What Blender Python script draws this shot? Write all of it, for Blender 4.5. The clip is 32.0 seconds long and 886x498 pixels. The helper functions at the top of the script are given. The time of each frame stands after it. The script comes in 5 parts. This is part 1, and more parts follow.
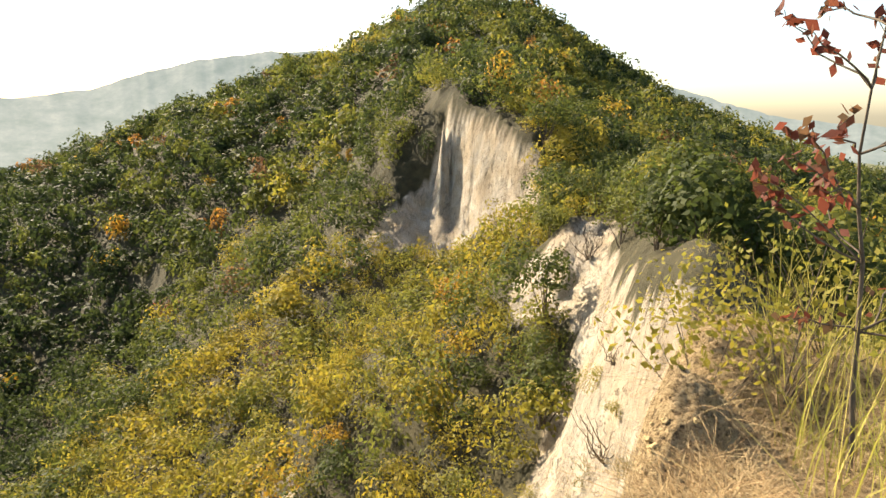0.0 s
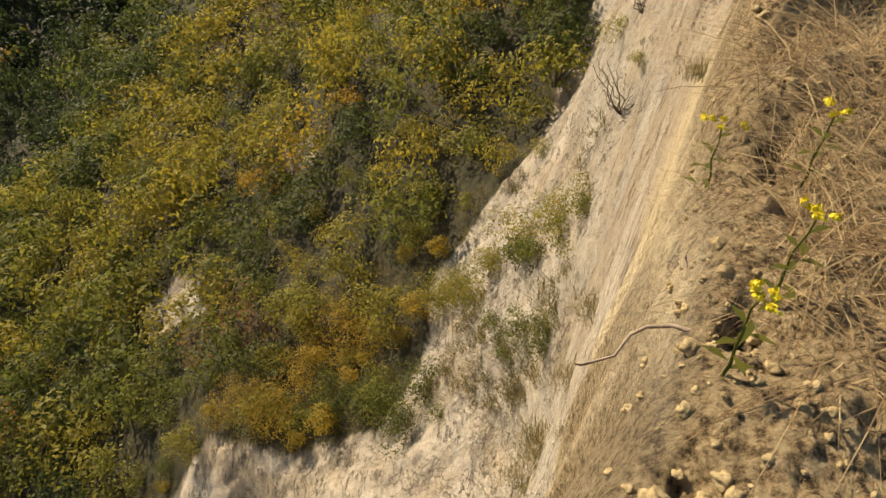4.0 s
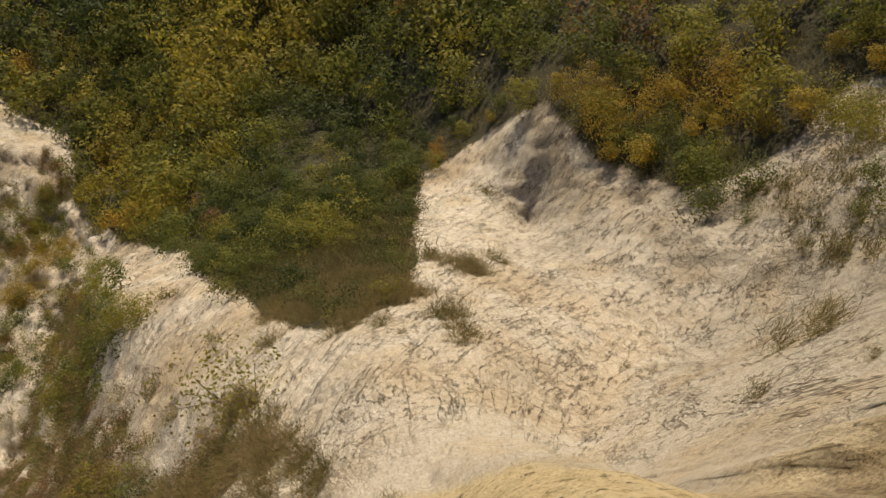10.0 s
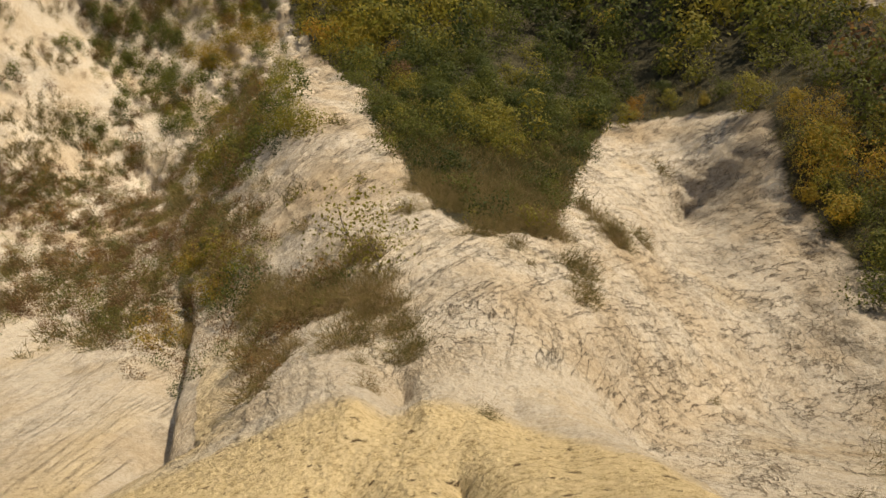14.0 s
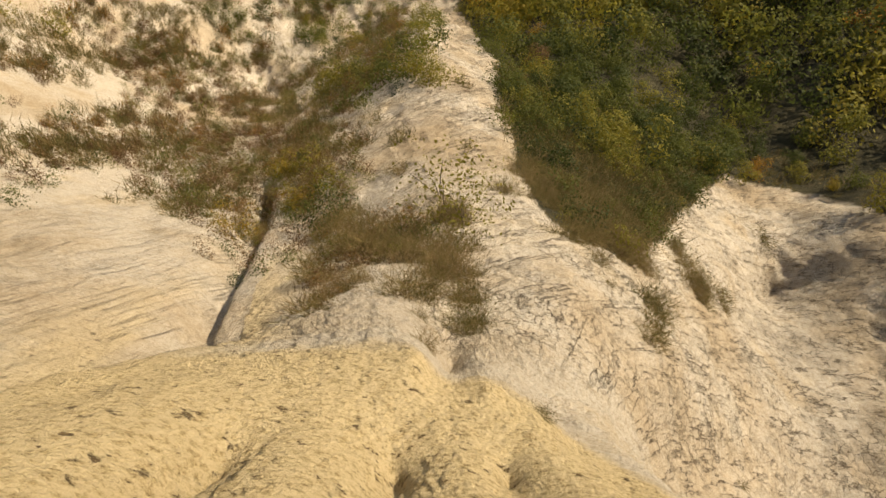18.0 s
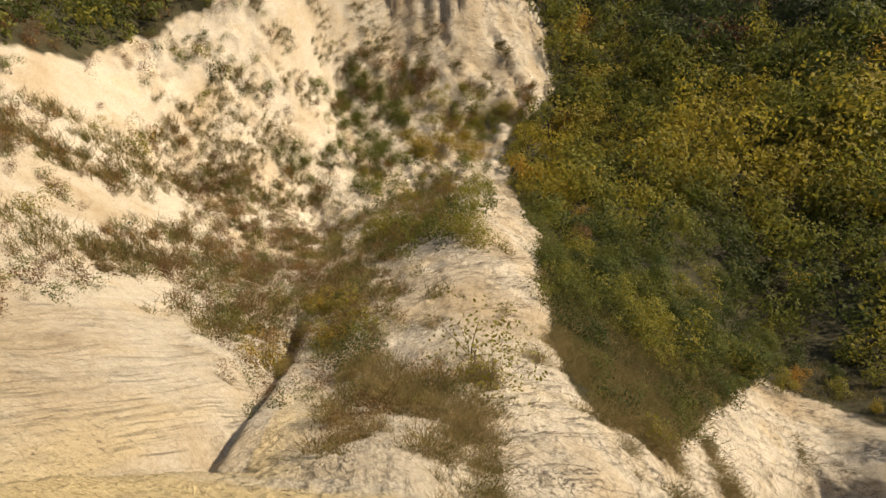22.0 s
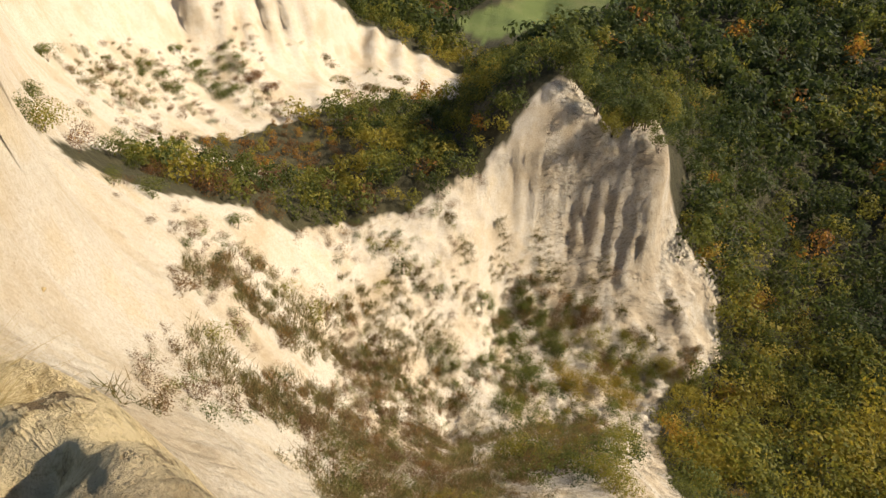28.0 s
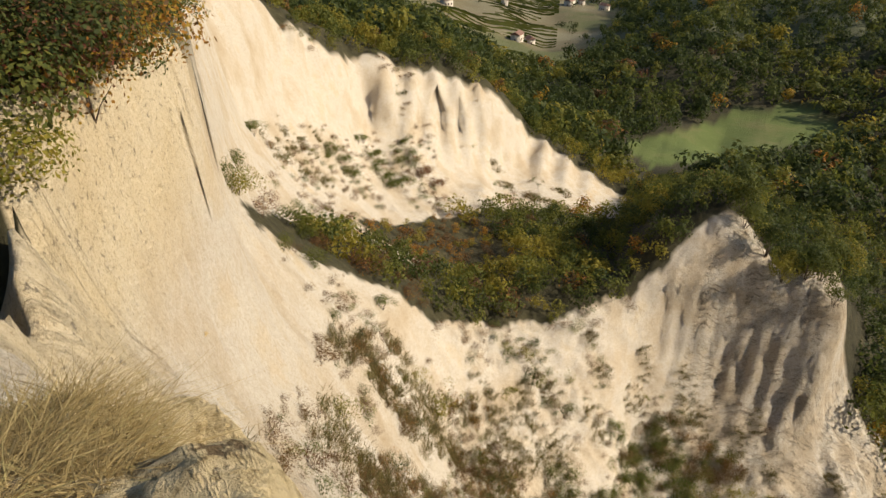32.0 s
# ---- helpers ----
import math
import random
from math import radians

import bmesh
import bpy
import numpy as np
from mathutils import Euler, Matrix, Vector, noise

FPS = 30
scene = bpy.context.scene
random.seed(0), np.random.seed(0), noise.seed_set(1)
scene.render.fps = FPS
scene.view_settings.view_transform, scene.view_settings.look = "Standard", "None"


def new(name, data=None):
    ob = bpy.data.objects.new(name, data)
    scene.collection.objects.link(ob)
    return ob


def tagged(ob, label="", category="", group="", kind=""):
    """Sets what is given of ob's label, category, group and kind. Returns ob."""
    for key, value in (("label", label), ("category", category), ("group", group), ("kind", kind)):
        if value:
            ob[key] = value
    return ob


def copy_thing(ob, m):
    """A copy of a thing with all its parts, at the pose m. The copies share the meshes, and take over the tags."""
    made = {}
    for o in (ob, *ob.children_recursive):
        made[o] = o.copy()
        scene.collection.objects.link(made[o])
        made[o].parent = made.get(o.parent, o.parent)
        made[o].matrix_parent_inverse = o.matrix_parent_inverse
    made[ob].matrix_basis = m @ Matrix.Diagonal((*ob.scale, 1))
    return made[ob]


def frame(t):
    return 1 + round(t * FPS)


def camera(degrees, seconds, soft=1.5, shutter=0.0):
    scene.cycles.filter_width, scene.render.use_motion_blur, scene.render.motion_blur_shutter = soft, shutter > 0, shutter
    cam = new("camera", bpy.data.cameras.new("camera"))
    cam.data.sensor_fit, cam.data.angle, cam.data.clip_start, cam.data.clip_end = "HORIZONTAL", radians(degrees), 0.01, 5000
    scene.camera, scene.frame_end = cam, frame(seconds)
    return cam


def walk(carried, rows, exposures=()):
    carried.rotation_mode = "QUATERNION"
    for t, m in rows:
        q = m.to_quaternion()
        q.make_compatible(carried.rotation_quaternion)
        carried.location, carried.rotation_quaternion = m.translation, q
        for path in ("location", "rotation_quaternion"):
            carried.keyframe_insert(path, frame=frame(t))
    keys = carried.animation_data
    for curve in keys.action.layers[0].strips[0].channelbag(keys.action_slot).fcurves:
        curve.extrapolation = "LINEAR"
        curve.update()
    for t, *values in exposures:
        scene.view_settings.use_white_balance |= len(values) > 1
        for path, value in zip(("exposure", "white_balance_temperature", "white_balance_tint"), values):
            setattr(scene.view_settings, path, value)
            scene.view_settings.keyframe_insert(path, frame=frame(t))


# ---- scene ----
EXPOSURES = [(0, 1.74, 7000, 10), (1, 1.63, 7066, 10), (2, 1.33, 7166, 10), (3, 1.03, 7300, 10), (4.2, 0.74, 7020, 10), (7, 0.40, 6575, 10), (12, 0.19, 6633, 10), (17, 0.33, 7060, 10), (24, 0.53, 6787, 10), (28, 0.58, 6420, 10), (32, 0.30, 6300, 10)]
cam = camera(68.0, 32.0, soft=1.5)


def stand(yaw, pitch, roll, x, y, z):
    """A camera pose: turned to the left of north, tilted up, leaning."""
    return Matrix.Translation((x, y, z)) @ Matrix.Rotation(radians(yaw), 4, "Z") @ Matrix.Rotation(radians(90 + pitch), 4, "X") @ Matrix.Rotation(radians(roll), 4, "Z")


# seconds, yaw, pitch, roll, eye
PATH = [
    (0, 0.12, -11.97, 0.91, 0.097, 0.207, 0.030),
    (0.5, -0.07, -14.49, 0.71, 0.100, 0.250, -0.032),
    (1, -0.23, -17.44, 0.56, 0.100, 0.270, -0.091),
    (1.5, -0.41, -21.09, 0.38, 0.078, 0.279, -0.134),
    (2, -0.56, -25.41, 0.16, 0.054, 0.277, -0.190),
    (2.5, -0.29, -29.51, -0.07, 0.008, 0.287, -0.247),
    (3, -0.02, -33.32, -0.16, -0.062, 0.300, -0.311),
    (3.5, 0.35, -37.12, -0.40, -0.118, 0.326, -0.380),
    (4, 0.88, -40.41, -0.60, -0.175, 0.334, -0.440),
    (4.5, 1.80, -43.58, -0.79, -0.218, 0.351, -0.478),
    (6.5, 12.50, -53.75, -0.89, -0.263, 0.779, -0.586),
    (7, 18.40, -55.45, -1.60, -0.317, 0.733, -0.565),
    (7.5, 24.66, -57.50, -2.23, -0.362, 0.657, -0.513),
    (8, 30.26, -59.43, -2.72, -0.412, 0.569, -0.449),
    (8.5, 34.92, -61.31, -3.14, -0.475, 0.533, -0.343),
    (9, 39.37, -62.91, -3.54, -0.528, 0.474, -0.238),
    (9.5, 43.16, -64.37, -3.77, -0.592, 0.405, -0.145),
    (10, 47.27, -65.48, -3.94, -0.659, 0.328, -0.058),
    (10.5, 51.48, -66.45, -4.29, -0.744, 0.263, 0.032),
    (11, 55.45, -67.40, -4.23, -0.823, 0.174, 0.097),
    (11.5, 59.15, -68.40, -4.46, -0.884, 0.101, 0.143),
    (12, 62.49, -69.29, -4.53, -0.936, 0.035, 0.176),
    (12.5, 66.32, -70.13, -4.43, -0.994, -0.042, 0.207),
    (13, 70.15, -70.87, -4.41, -1.043, -0.131, 0.237),
    (13.5, 73.76, -71.50, -4.31, -1.076, -0.227, 0.250),
    (14, 76.95, -72.14, -3.96, -1.097, -0.314, 0.236),
    (14.5, 79.49, -72.69, -3.61, -1.107, -0.397, 0.206),
    (16.5, 90.24, -74.79, -3.10, -1.129, -0.656, 0.069),
    (17, 92.84, -74.77, -3.04, -1.120, -0.708, 0.054),
    (17.5, 94.75, -74.24, -2.88, -1.110, -0.750, 0.040),
    (18, 96.02, -73.59, -2.35, -1.100, -0.784, 0.027),
    (18.5, 97.01, -72.50, -1.85, -1.088, -0.812, 0.013),
    (19, 97.65, -70.82, -1.15, -1.076, -0.836, -0.004),
    (19.5, 98.35, -68.96, -0.70, -1.067, -0.855, -0.021),
    (20, 98.95, -67.08, -0.31, -1.055, -0.886, -0.044),
    (20.5, 99.53, -65.22, -0.02, -1.045, -0.913, -0.068),
    (21, 100.19, -63.21, 0.32, -1.038, -0.936, -0.086),
    (21.5, 100.87, -61.37, 0.62, -1.032, -0.948, -0.085),
    (22, 101.59, -59.69, 1.08, -1.029, -0.972, -0.088),
    (22.5, 102.41, -57.98, 1.36, -1.038, -0.990, -0.090),
    (23, 103.30, -56.10, 1.39, -1.068, -0.999, -0.116),
    (23.5, 104.12, -53.99, 1.35, -1.088, -1.011, -0.145),
    (24, 104.90, -51.55, 1.41, -1.093, -1.030, -0.175),
    (24.5, 105.64, -49.15, 1.59, -1.045, -1.065, -0.212),
    (26.5, 112.65, -42.80, -0.44, -0.280, -1.227, -0.481),
    (27, 115.55, -41.68, -0.47, -0.226, -1.240, -0.526),
    (27.5, 118.57, -40.78, -0.23, -0.233, -1.271, -0.555),
    (28, 121.05, -39.94, -0.03, -0.241, -1.304, -0.590),
    (28.5, 123.36, -38.80, 0.27, -0.247, -1.338, -0.619),
    (29, 125.43, -37.49, 0.30, -0.244, -1.363, -0.639),
    (29.5, 127.33, -36.31, 0.53, -0.239, -1.385, -0.645),
    (30, 129.08, -35.04, 0.57, -0.236, -1.407, -0.657),
    (30.5, 130.78, -33.86, 0.75, -0.227, -1.433, -0.666),
    (31, 132.58, -32.80, 0.94, -0.224, -1.457, -0.676),
    (31.5, 134.35, -31.76, 0.88, -0.219, -1.479, -0.689),
    (32, 136.15, -30.93, 0.98, -0.215, -1.504, -0.702),
]
walk(cam, [(t, stand(*row)) for t, *row in PATH], EXPOSURES)

# ---- light: a low autumn sun from the north-west of the plan, and clear hazy sky ----
SUN_BEARING, SUN_HEIGHT = 42.0, 30.0
to_sun = Vector((-math.sin(radians(SUN_BEARING)) * math.cos(radians(SUN_HEIGHT)), math.cos(radians(SUN_BEARING)) * math.cos(radians(SUN_HEIGHT)), math.sin(radians(SUN_HEIGHT))))
world = bpy.data.worlds.new("sky")
scene.world = world
world.use_nodes = True
sky = world.node_tree.nodes.new("ShaderNodeTexSky")
sky.sky_type, sky.sun_disc = "NISHITA", False
sky.sun_elevation, sky.sun_rotation = radians(SUN_HEIGHT), radians(-SUN_BEARING)
sky.air_density, sky.dust_density = 1.0, 1.3
world.node_tree.nodes["Background"].inputs["Strength"].default_value = 0.088
world.node_tree.links.new(sky.outputs["Color"], world.node_tree.nodes["Background"].inputs["Color"])
sun = new("sun", bpy.data.lights.new("sun", "SUN"))
sun.data.energy, sun.data.angle, sun.data.color = 5.0, radians(0.6), (1.0, 0.87, 0.68)
sun.matrix_world = to_sun.to_track_quat("Z", "Y").to_matrix().to_4x4()

# ---- materials ----


class Shade:
    """A small writer of node materials."""

    def __init__(self, name):
        self.material = bpy.data.materials.new(name)
        self.material.use_nodes = True
        self.nodes, self.links = self.material.node_tree.nodes, self.material.node_tree.links
        self.skin = self.nodes["Principled BSDF"]
        self.skin.inputs["Specular IOR Level"].default_value = 0.25

    def add(self, kind, operation=""):
        node = self.nodes.new(kind)
        if operation:
            node.operation = operation
        return node

    def put(self, value, socket):
        if isinstance(value, bpy.types.NodeSocket):
            self.links.new(value, socket)
        else:
            socket.default_value = value

    def place(self):
        return self.add("ShaderNodeNewGeometry").outputs["Position"]

    def noise(self, scale, detail=4.0, rough=0.55, at=None):
        node = self.add("ShaderNodeTexNoise")
        node.inputs["Scale"].default_value, node.inputs["Detail"].default_value, node.inputs["Roughness"].default_value = scale, detail, rough
        self.put(at if at is not None else self.place(), node.inputs["Vector"])
        return node.outputs["Fac"]

    def stretched(self, scale):
        node = self.add("ShaderNodeVectorMath", operation="MULTIPLY")
        self.put(self.place(), node.inputs[0])
        node.inputs[1].default_value = scale
        return node.outputs["Vector"]

    def ramp(self, value, stops):
        node = self.add("ShaderNodeValToRGB")
        bar = node.color_ramp.elements
        for k, (at, colour) in enumerate(stops):
            spot = bar[k] if k < 2 else bar.new(at)
            spot.position = at
            spot.color = (*colour, 1) if isinstance(colour, tuple) else (colour, colour, colour, 1)
        self.put(value, node.inputs["Fac"])
        return node.outputs["Color"]

    def mix(self, fac, a, b, blend="MIX"):
        node = self.add("ShaderNodeMix")
        node.data_type, node.blend_type = "RGBA", blend
        self.put(fac, node.inputs[0])
        for value, socket in ((a, node.inputs[6]), (b, node.inputs[7])):
            self.put((*value, 1) if isinstance(value, tuple) else value, socket)
        return node.outputs[2]

    def sum(self, a, b, operation="ADD"):
        node = self.add("ShaderNodeMath", operation=operation)
        self.put(a, node.inputs[0])
        self.put(b, node.inputs[1])
        return node.outputs[0]

    def attribute(self, name):
        node = self.add("ShaderNodeAttribute")
        node.attribute_name = name
        return node.outputs["Fac"]

    def bump(self, value, strength, distance):
        node = self.add("ShaderNodeBump")
        node.inputs["Strength"].default_value, node.inputs["Distance"].default_value = strength, distance
        self.put(value, node.inputs["Height"])
        self.links.new(node.outputs["Normal"], self.skin.inputs["Normal"])

    def done(self, colour, rough=0.9):
        self.put((*colour, 1) if isinstance(colour, tuple) else colour, self.skin.inputs["Base Color"])
        self.put(rough, self.skin.inputs["Roughness"])
        return self.material


def ground_material():
    s = Shade("clay_and_soil")
    stain, fine = s.noise(0.22, 7, 0.62), s.noise(6.0, 7, 0.7)
    clay = s.ramp(stain, [(0.30, (0.47, 0.375, 0.25)), (0.43, (0.54, 0.455, 0.335)), (0.56, (0.60, 0.545, 0.45)), (0.66, (0.58, 0.49, 0.355)), (0.78, (0.56, 0.43, 0.265))])
    clay = s.mix(s.ramp(fine, [(0.40, 0.0), (0.75, 0.6)]), clay, (0.60, 0.51, 0.39), "MULTIPLY")
    # Cracks and wash lines: thin lines between two shades of a noise drawn out down the slope.
    lines = []
    for across, down, width in ((1.7, 0.5, 0.014), (4.2, 1.6, 0.014)):
        along = s.add("ShaderNodeCombineXYZ")
        s.put(s.sum(s.attribute("arc"), across, "MULTIPLY"), along.inputs[0])
        s.put(s.sum(s.attribute("reach"), down, "MULTIPLY"), along.inputs[1])
        line = s.noise(1.0, 6, 0.62, along.outputs[0])
        lines.append(s.ramp(s.sum(s.sum(line, 0.5, "SUBTRACT"), 0.0, "ABSOLUTE"), [(0.0, 1.0), (width, 0.0)]))
    crack = s.sum(lines[0], s.ramp(s.noise(0.7, 4, 0.6), [(0.36, 0.0), (0.52, 1.0)]), "MULTIPLY")
    cells = s.add("ShaderNodeTexVoronoi")
    cells.feature = "DISTANCE_TO_EDGE"
    cells.inputs["Scale"].default_value = 1.0
    bent = s.add("ShaderNodeVectorMath", operation="MULTIPLY_ADD")
    wobble = s.add("ShaderNodeTexNoise")
    wobble.inputs["Scale"].default_value, wobble.inputs["Detail"].default_value = 2.4, 4.0
    s.put(s.place(), wobble.inputs["Vector"])
    s.put(wobble.outputs["Color"], bent.inputs[0])
    bent.inputs[1].default_value = (1.1, 1.1, 1.1)
    s.put(s.stretched((2.3, 2.3, 1.3)), bent.inputs[2])
    s.put(bent.outputs["Vector"], cells.inputs["Vector"])
    polygon = s.ramp(cells.outputs["Distance"], [(0.0, 1.0), (0.035, 0.0)])
    crack = s.sum(crack, s.sum(polygon, s.ramp(s.noise(0.5, 5, 0.65), [(0.46, 0.0), (0.58, 0.9)]), "MULTIPLY"), "MAXIMUM")
    crack = s.sum(crack, s.sum(lines[1], s.ramp(s.noise(0.6, 4, 0.6), [(0.54, 0.0), (0.64, 0.7)]), "MULTIPLY"), "MAXIMUM")
    cross = s.ramp(s.sum(s.sum(s.noise(2.3, 5, 0.6), 0.5, "SUBTRACT"), 0.0, "ABSOLUTE"), [(0.0, 1.0), (0.014, 0.0)])
    crack = s.sum(crack, s.sum(cross, s.ramp(s.noise(0.45, 4, 0.6, s.stretched((1.0, 1.0, 0.6))), [(0.42, 0.0), (0.58, 0.9)]), "MULTIPLY"), "MAXIMUM")
    crack = s.sum(crack, s.attribute("washed"), "MULTIPLY")
    clay = s.mix(s.ramp(s.noise(21.0, 5, 0.75), [(0.36, 0.6), (0.52, 0.0)]), clay, (0.33, 0.255, 0.17))
    # Cracks coloured dark, which paints in the small shadows they hold.
    clay = s.mix(s.sum(crack, 0.9, "MULTIPLY"), clay, (0.105, 0.075, 0.048))
    # Flat dark specks stand in for shade in crumbly pits.
    pit_shade = s.ramp(s.noise(7.0, 8, 0.8), [(0.34, 1.0), (0.42, 0.0)])
    clay = s.mix(s.sum(pit_shade, 0.6, "MULTIPLY"), clay, (0.20, 0.15, 0.095))
    # Darkens greyer old clay by the ridge, and paints shade on the bowl wall.
    clay = s.mix(s.sum(s.attribute("weathered_shaded"), s.ramp(s.noise(0.5, 6, 0.65), [(0.35, 0.45), (0.6, 0.95)]), "MULTIPLY"), clay, (0.60, 0.60, 0.60), "MULTIPLY")
    yellow = s.ramp(s.noise(14.0, 9, 0.8), [(0.32, (0.13, 0.085, 0.04)), (0.40, (0.42, 0.31, 0.15)), (0.50, (0.64, 0.51, 0.29)), (0.62, (0.68, 0.55, 0.33)), (0.8, (0.60, 0.45, 0.22))])
    # Hollows sunk in the bump, with their inner shade painted as dark colour.
    hollows = s.ramp(s.noise(6.5, 6, 0.72), [(0.35, 0.95), (0.40, 0.0)])
    yellow = s.mix(hollows, yellow, (0.16, 0.105, 0.05))
    clay = s.mix(s.attribute("ochre"), clay, yellow)
    soil = s.ramp(s.noise(0.8, 6, 0.7), [(0.3, (0.028, 0.026, 0.012)), (0.6, (0.06, 0.052, 0.024)), (0.8, (0.12, 0.09, 0.045))])
    # Far woodland tone, lightened so that haze is part of the colour.
    hazed_canopy = s.ramp(s.noise(0.05, 8, 0.7), [(0.35, (0.07, 0.08, 0.04)), (0.55, (0.13, 0.135, 0.07)), (0.7, (0.22, 0.20, 0.11))])
    soil = s.mix(s.attribute("afar"), soil, hazed_canopy)
    grass = s.ramp(s.noise(0.06, 7, 0.65), [(0.3, (0.085, 0.11, 0.03)), (0.5, (0.12, 0.15, 0.04)), (0.7, (0.17, 0.165, 0.06))])
    slopes = s.ramp(s.noise(0.012, 5, 0.6), [(0.38, (0.11, 0.115, 0.045)), (0.5, (0.17, 0.14, 0.075)), (0.62, (0.20, 0.18, 0.11))])
    grass = s.mix(s.attribute("vines"), grass, slopes)
    crumb = s.noise(34.0, 8, 0.8)
    near = s.ramp(crumb, [(0.40, (0.08, 0.05, 0.025)), (0.46, (0.32, 0.22, 0.11)), (0.53, (0.56, 0.41, 0.22)), (0.64, (0.66, 0.52, 0.31))])
    colour = s.mix(s.attribute("meadow"), soil, grass)
    colour = s.mix(s.attribute("clay"), colour, clay)
    colour = s.mix(s.attribute("near"), colour, near)
    rough = s.sum(s.sum(s.sum(s.noise(1.6, 8, 0.66), 0.55, "MULTIPLY"), s.sum(s.noise(11.0, 6, 0.7), 0.2, "MULTIPLY")), s.sum(s.noise(4.0, 7, 0.7), 0.3, "MULTIPLY"))
    rough = s.sum(rough, s.sum(s.sum(crumb, s.attribute("near"), "MULTIPLY"), 0.35, "MULTIPLY"))
    rough = s.sum(rough, s.sum(s.noise(24.0, 6, 0.75), 0.22, "MULTIPLY"))
    rough = s.sum(rough, s.sum(hollows, s.sum(s.attribute("ochre"), 0.3, "MULTIPLY"), "MULTIPLY"), "SUBTRACT")
    s.bump(s.sum(rough, s.sum(crack, 0.26, "MULTIPLY"), "SUBTRACT"), 1.0, 0.24)
    return s.done(colour, 0.95)


GROUND = ground_material()


def leaf_material():
    """Autumn leaves: the hue goes by the plant, with a little chance leaf by leaf."""
    s = Shade("autumn_leaves")
    chance = s.add("ShaderNodeNewGeometry").outputs["Random Per Island"]
    plant = s.add("ShaderNodeObjectInfo").outputs["Random"]
    hue = s.sum(s.attribute("hue"), s.sum(s.sum(chance, 0.5, "SUBTRACT"), 0.12, "MULTIPLY"))
    hue = s.sum(hue, s.sum(s.sum(plant, 0.5, "SUBTRACT"), 0.05, "MULTIPLY"))
    colour = s.ramp(hue, [(0.0, (0.028, 0.042, 0.015)), (0.95, (0.17, 0.048, 0.030)), (0.16, (0.070, 0.090, 0.022)), (0.32, (0.14, 0.15, 0.030)), (0.46, (0.25, 0.225, 0.035)),
                          (0.58, (0.33, 0.255, 0.034)), (0.68, (0.40, 0.24, 0.032)), (0.76, (0.36, 0.16, 0.028)), (0.81, (0.17, 0.105, 0.045)), (0.90, (0.15, 0.09, 0.045))])
    colour = s.mix(s.sum(chance, 0.5, "MULTIPLY"), colour, (0.72, 0.7, 0.6), "MULTIPLY")
    glow = s.add("ShaderNodeBsdfTranslucent")
    s.links.new(colour, glow.inputs["Color"])
    both = s.add("ShaderNodeMixShader")
    both.inputs[0].default_value = 0.52
    s.links.new(s.skin.outputs[0], both.inputs[1])
    s.links.new(glow.outputs[0], both.inputs[2])
    s.links.new(both.outputs[0], s.nodes["Material Output"].inputs["Surface"])
    return s.done(colour, 0.7)


def straw_material(name, stops):
    s = Shade(name)
    chance = s.add("ShaderNodeNewGeometry").outputs["Random Per Island"]
    plant = s.add("ShaderNodeObjectInfo").outputs["Random"]
    colour = s.ramp(s.sum(s.sum(chance, 0.65, "MULTIPLY"), s.sum(plant, 0.35, "MULTIPLY")), stops)
    glow = s.add("ShaderNodeBsdfTranslucent")
    s.links.new(colour, glow.inputs["Color"])
    both = s.add("ShaderNodeMixShader")
    both.inputs[0].default_value = 0.35
    s.links.new(s.skin.outputs[0], both.inputs[1])
    s.links.new(glow.outputs[0], both.inputs[2])
    s.links.new(both.outputs[0], s.nodes["Material Output"].inputs["Surface"])
    return s.done(colour, 0.75)


def bark_material():
    s = Shade("bark")
    colour = s.ramp(s.noise(9.0, 5, 0.7), [(0.3, (0.045, 0.032, 0.022)), (0.7, (0.16, 0.125, 0.09))])
    s.bump(s.noise(40.0, 3), 0.4, 0.01)
    return s.done(colour, 0.9)


LEAF, BARK = leaf_material(), bark_material()
TUFT = straw_material("scrub_grass", [(0.0, (0.075, 0.075, 0.022)), (0.35, (0.15, 0.13, 0.04)), (0.65, (0.25, 0.175, 0.075)), (1.0, (0.34, 0.245, 0.125))])
STRAW = straw_material("dry_straw", [(0.0, (0.13, 0.08, 0.04)), (0.35, (0.32, 0.21, 0.10)), (0.75, (0.52, 0.39, 0.21)), (0.9, (0.42, 0.36, 0.16)), (1.0, (0.22, 0.27, 0.08))])
GREENGRASS = straw_material("yellow_green_grass", [(0.0, (0.16, 0.17, 0.03)), (0.5, (0.36, 0.33, 0.06)), (1.0, (0.52, 0.42, 0.14))])

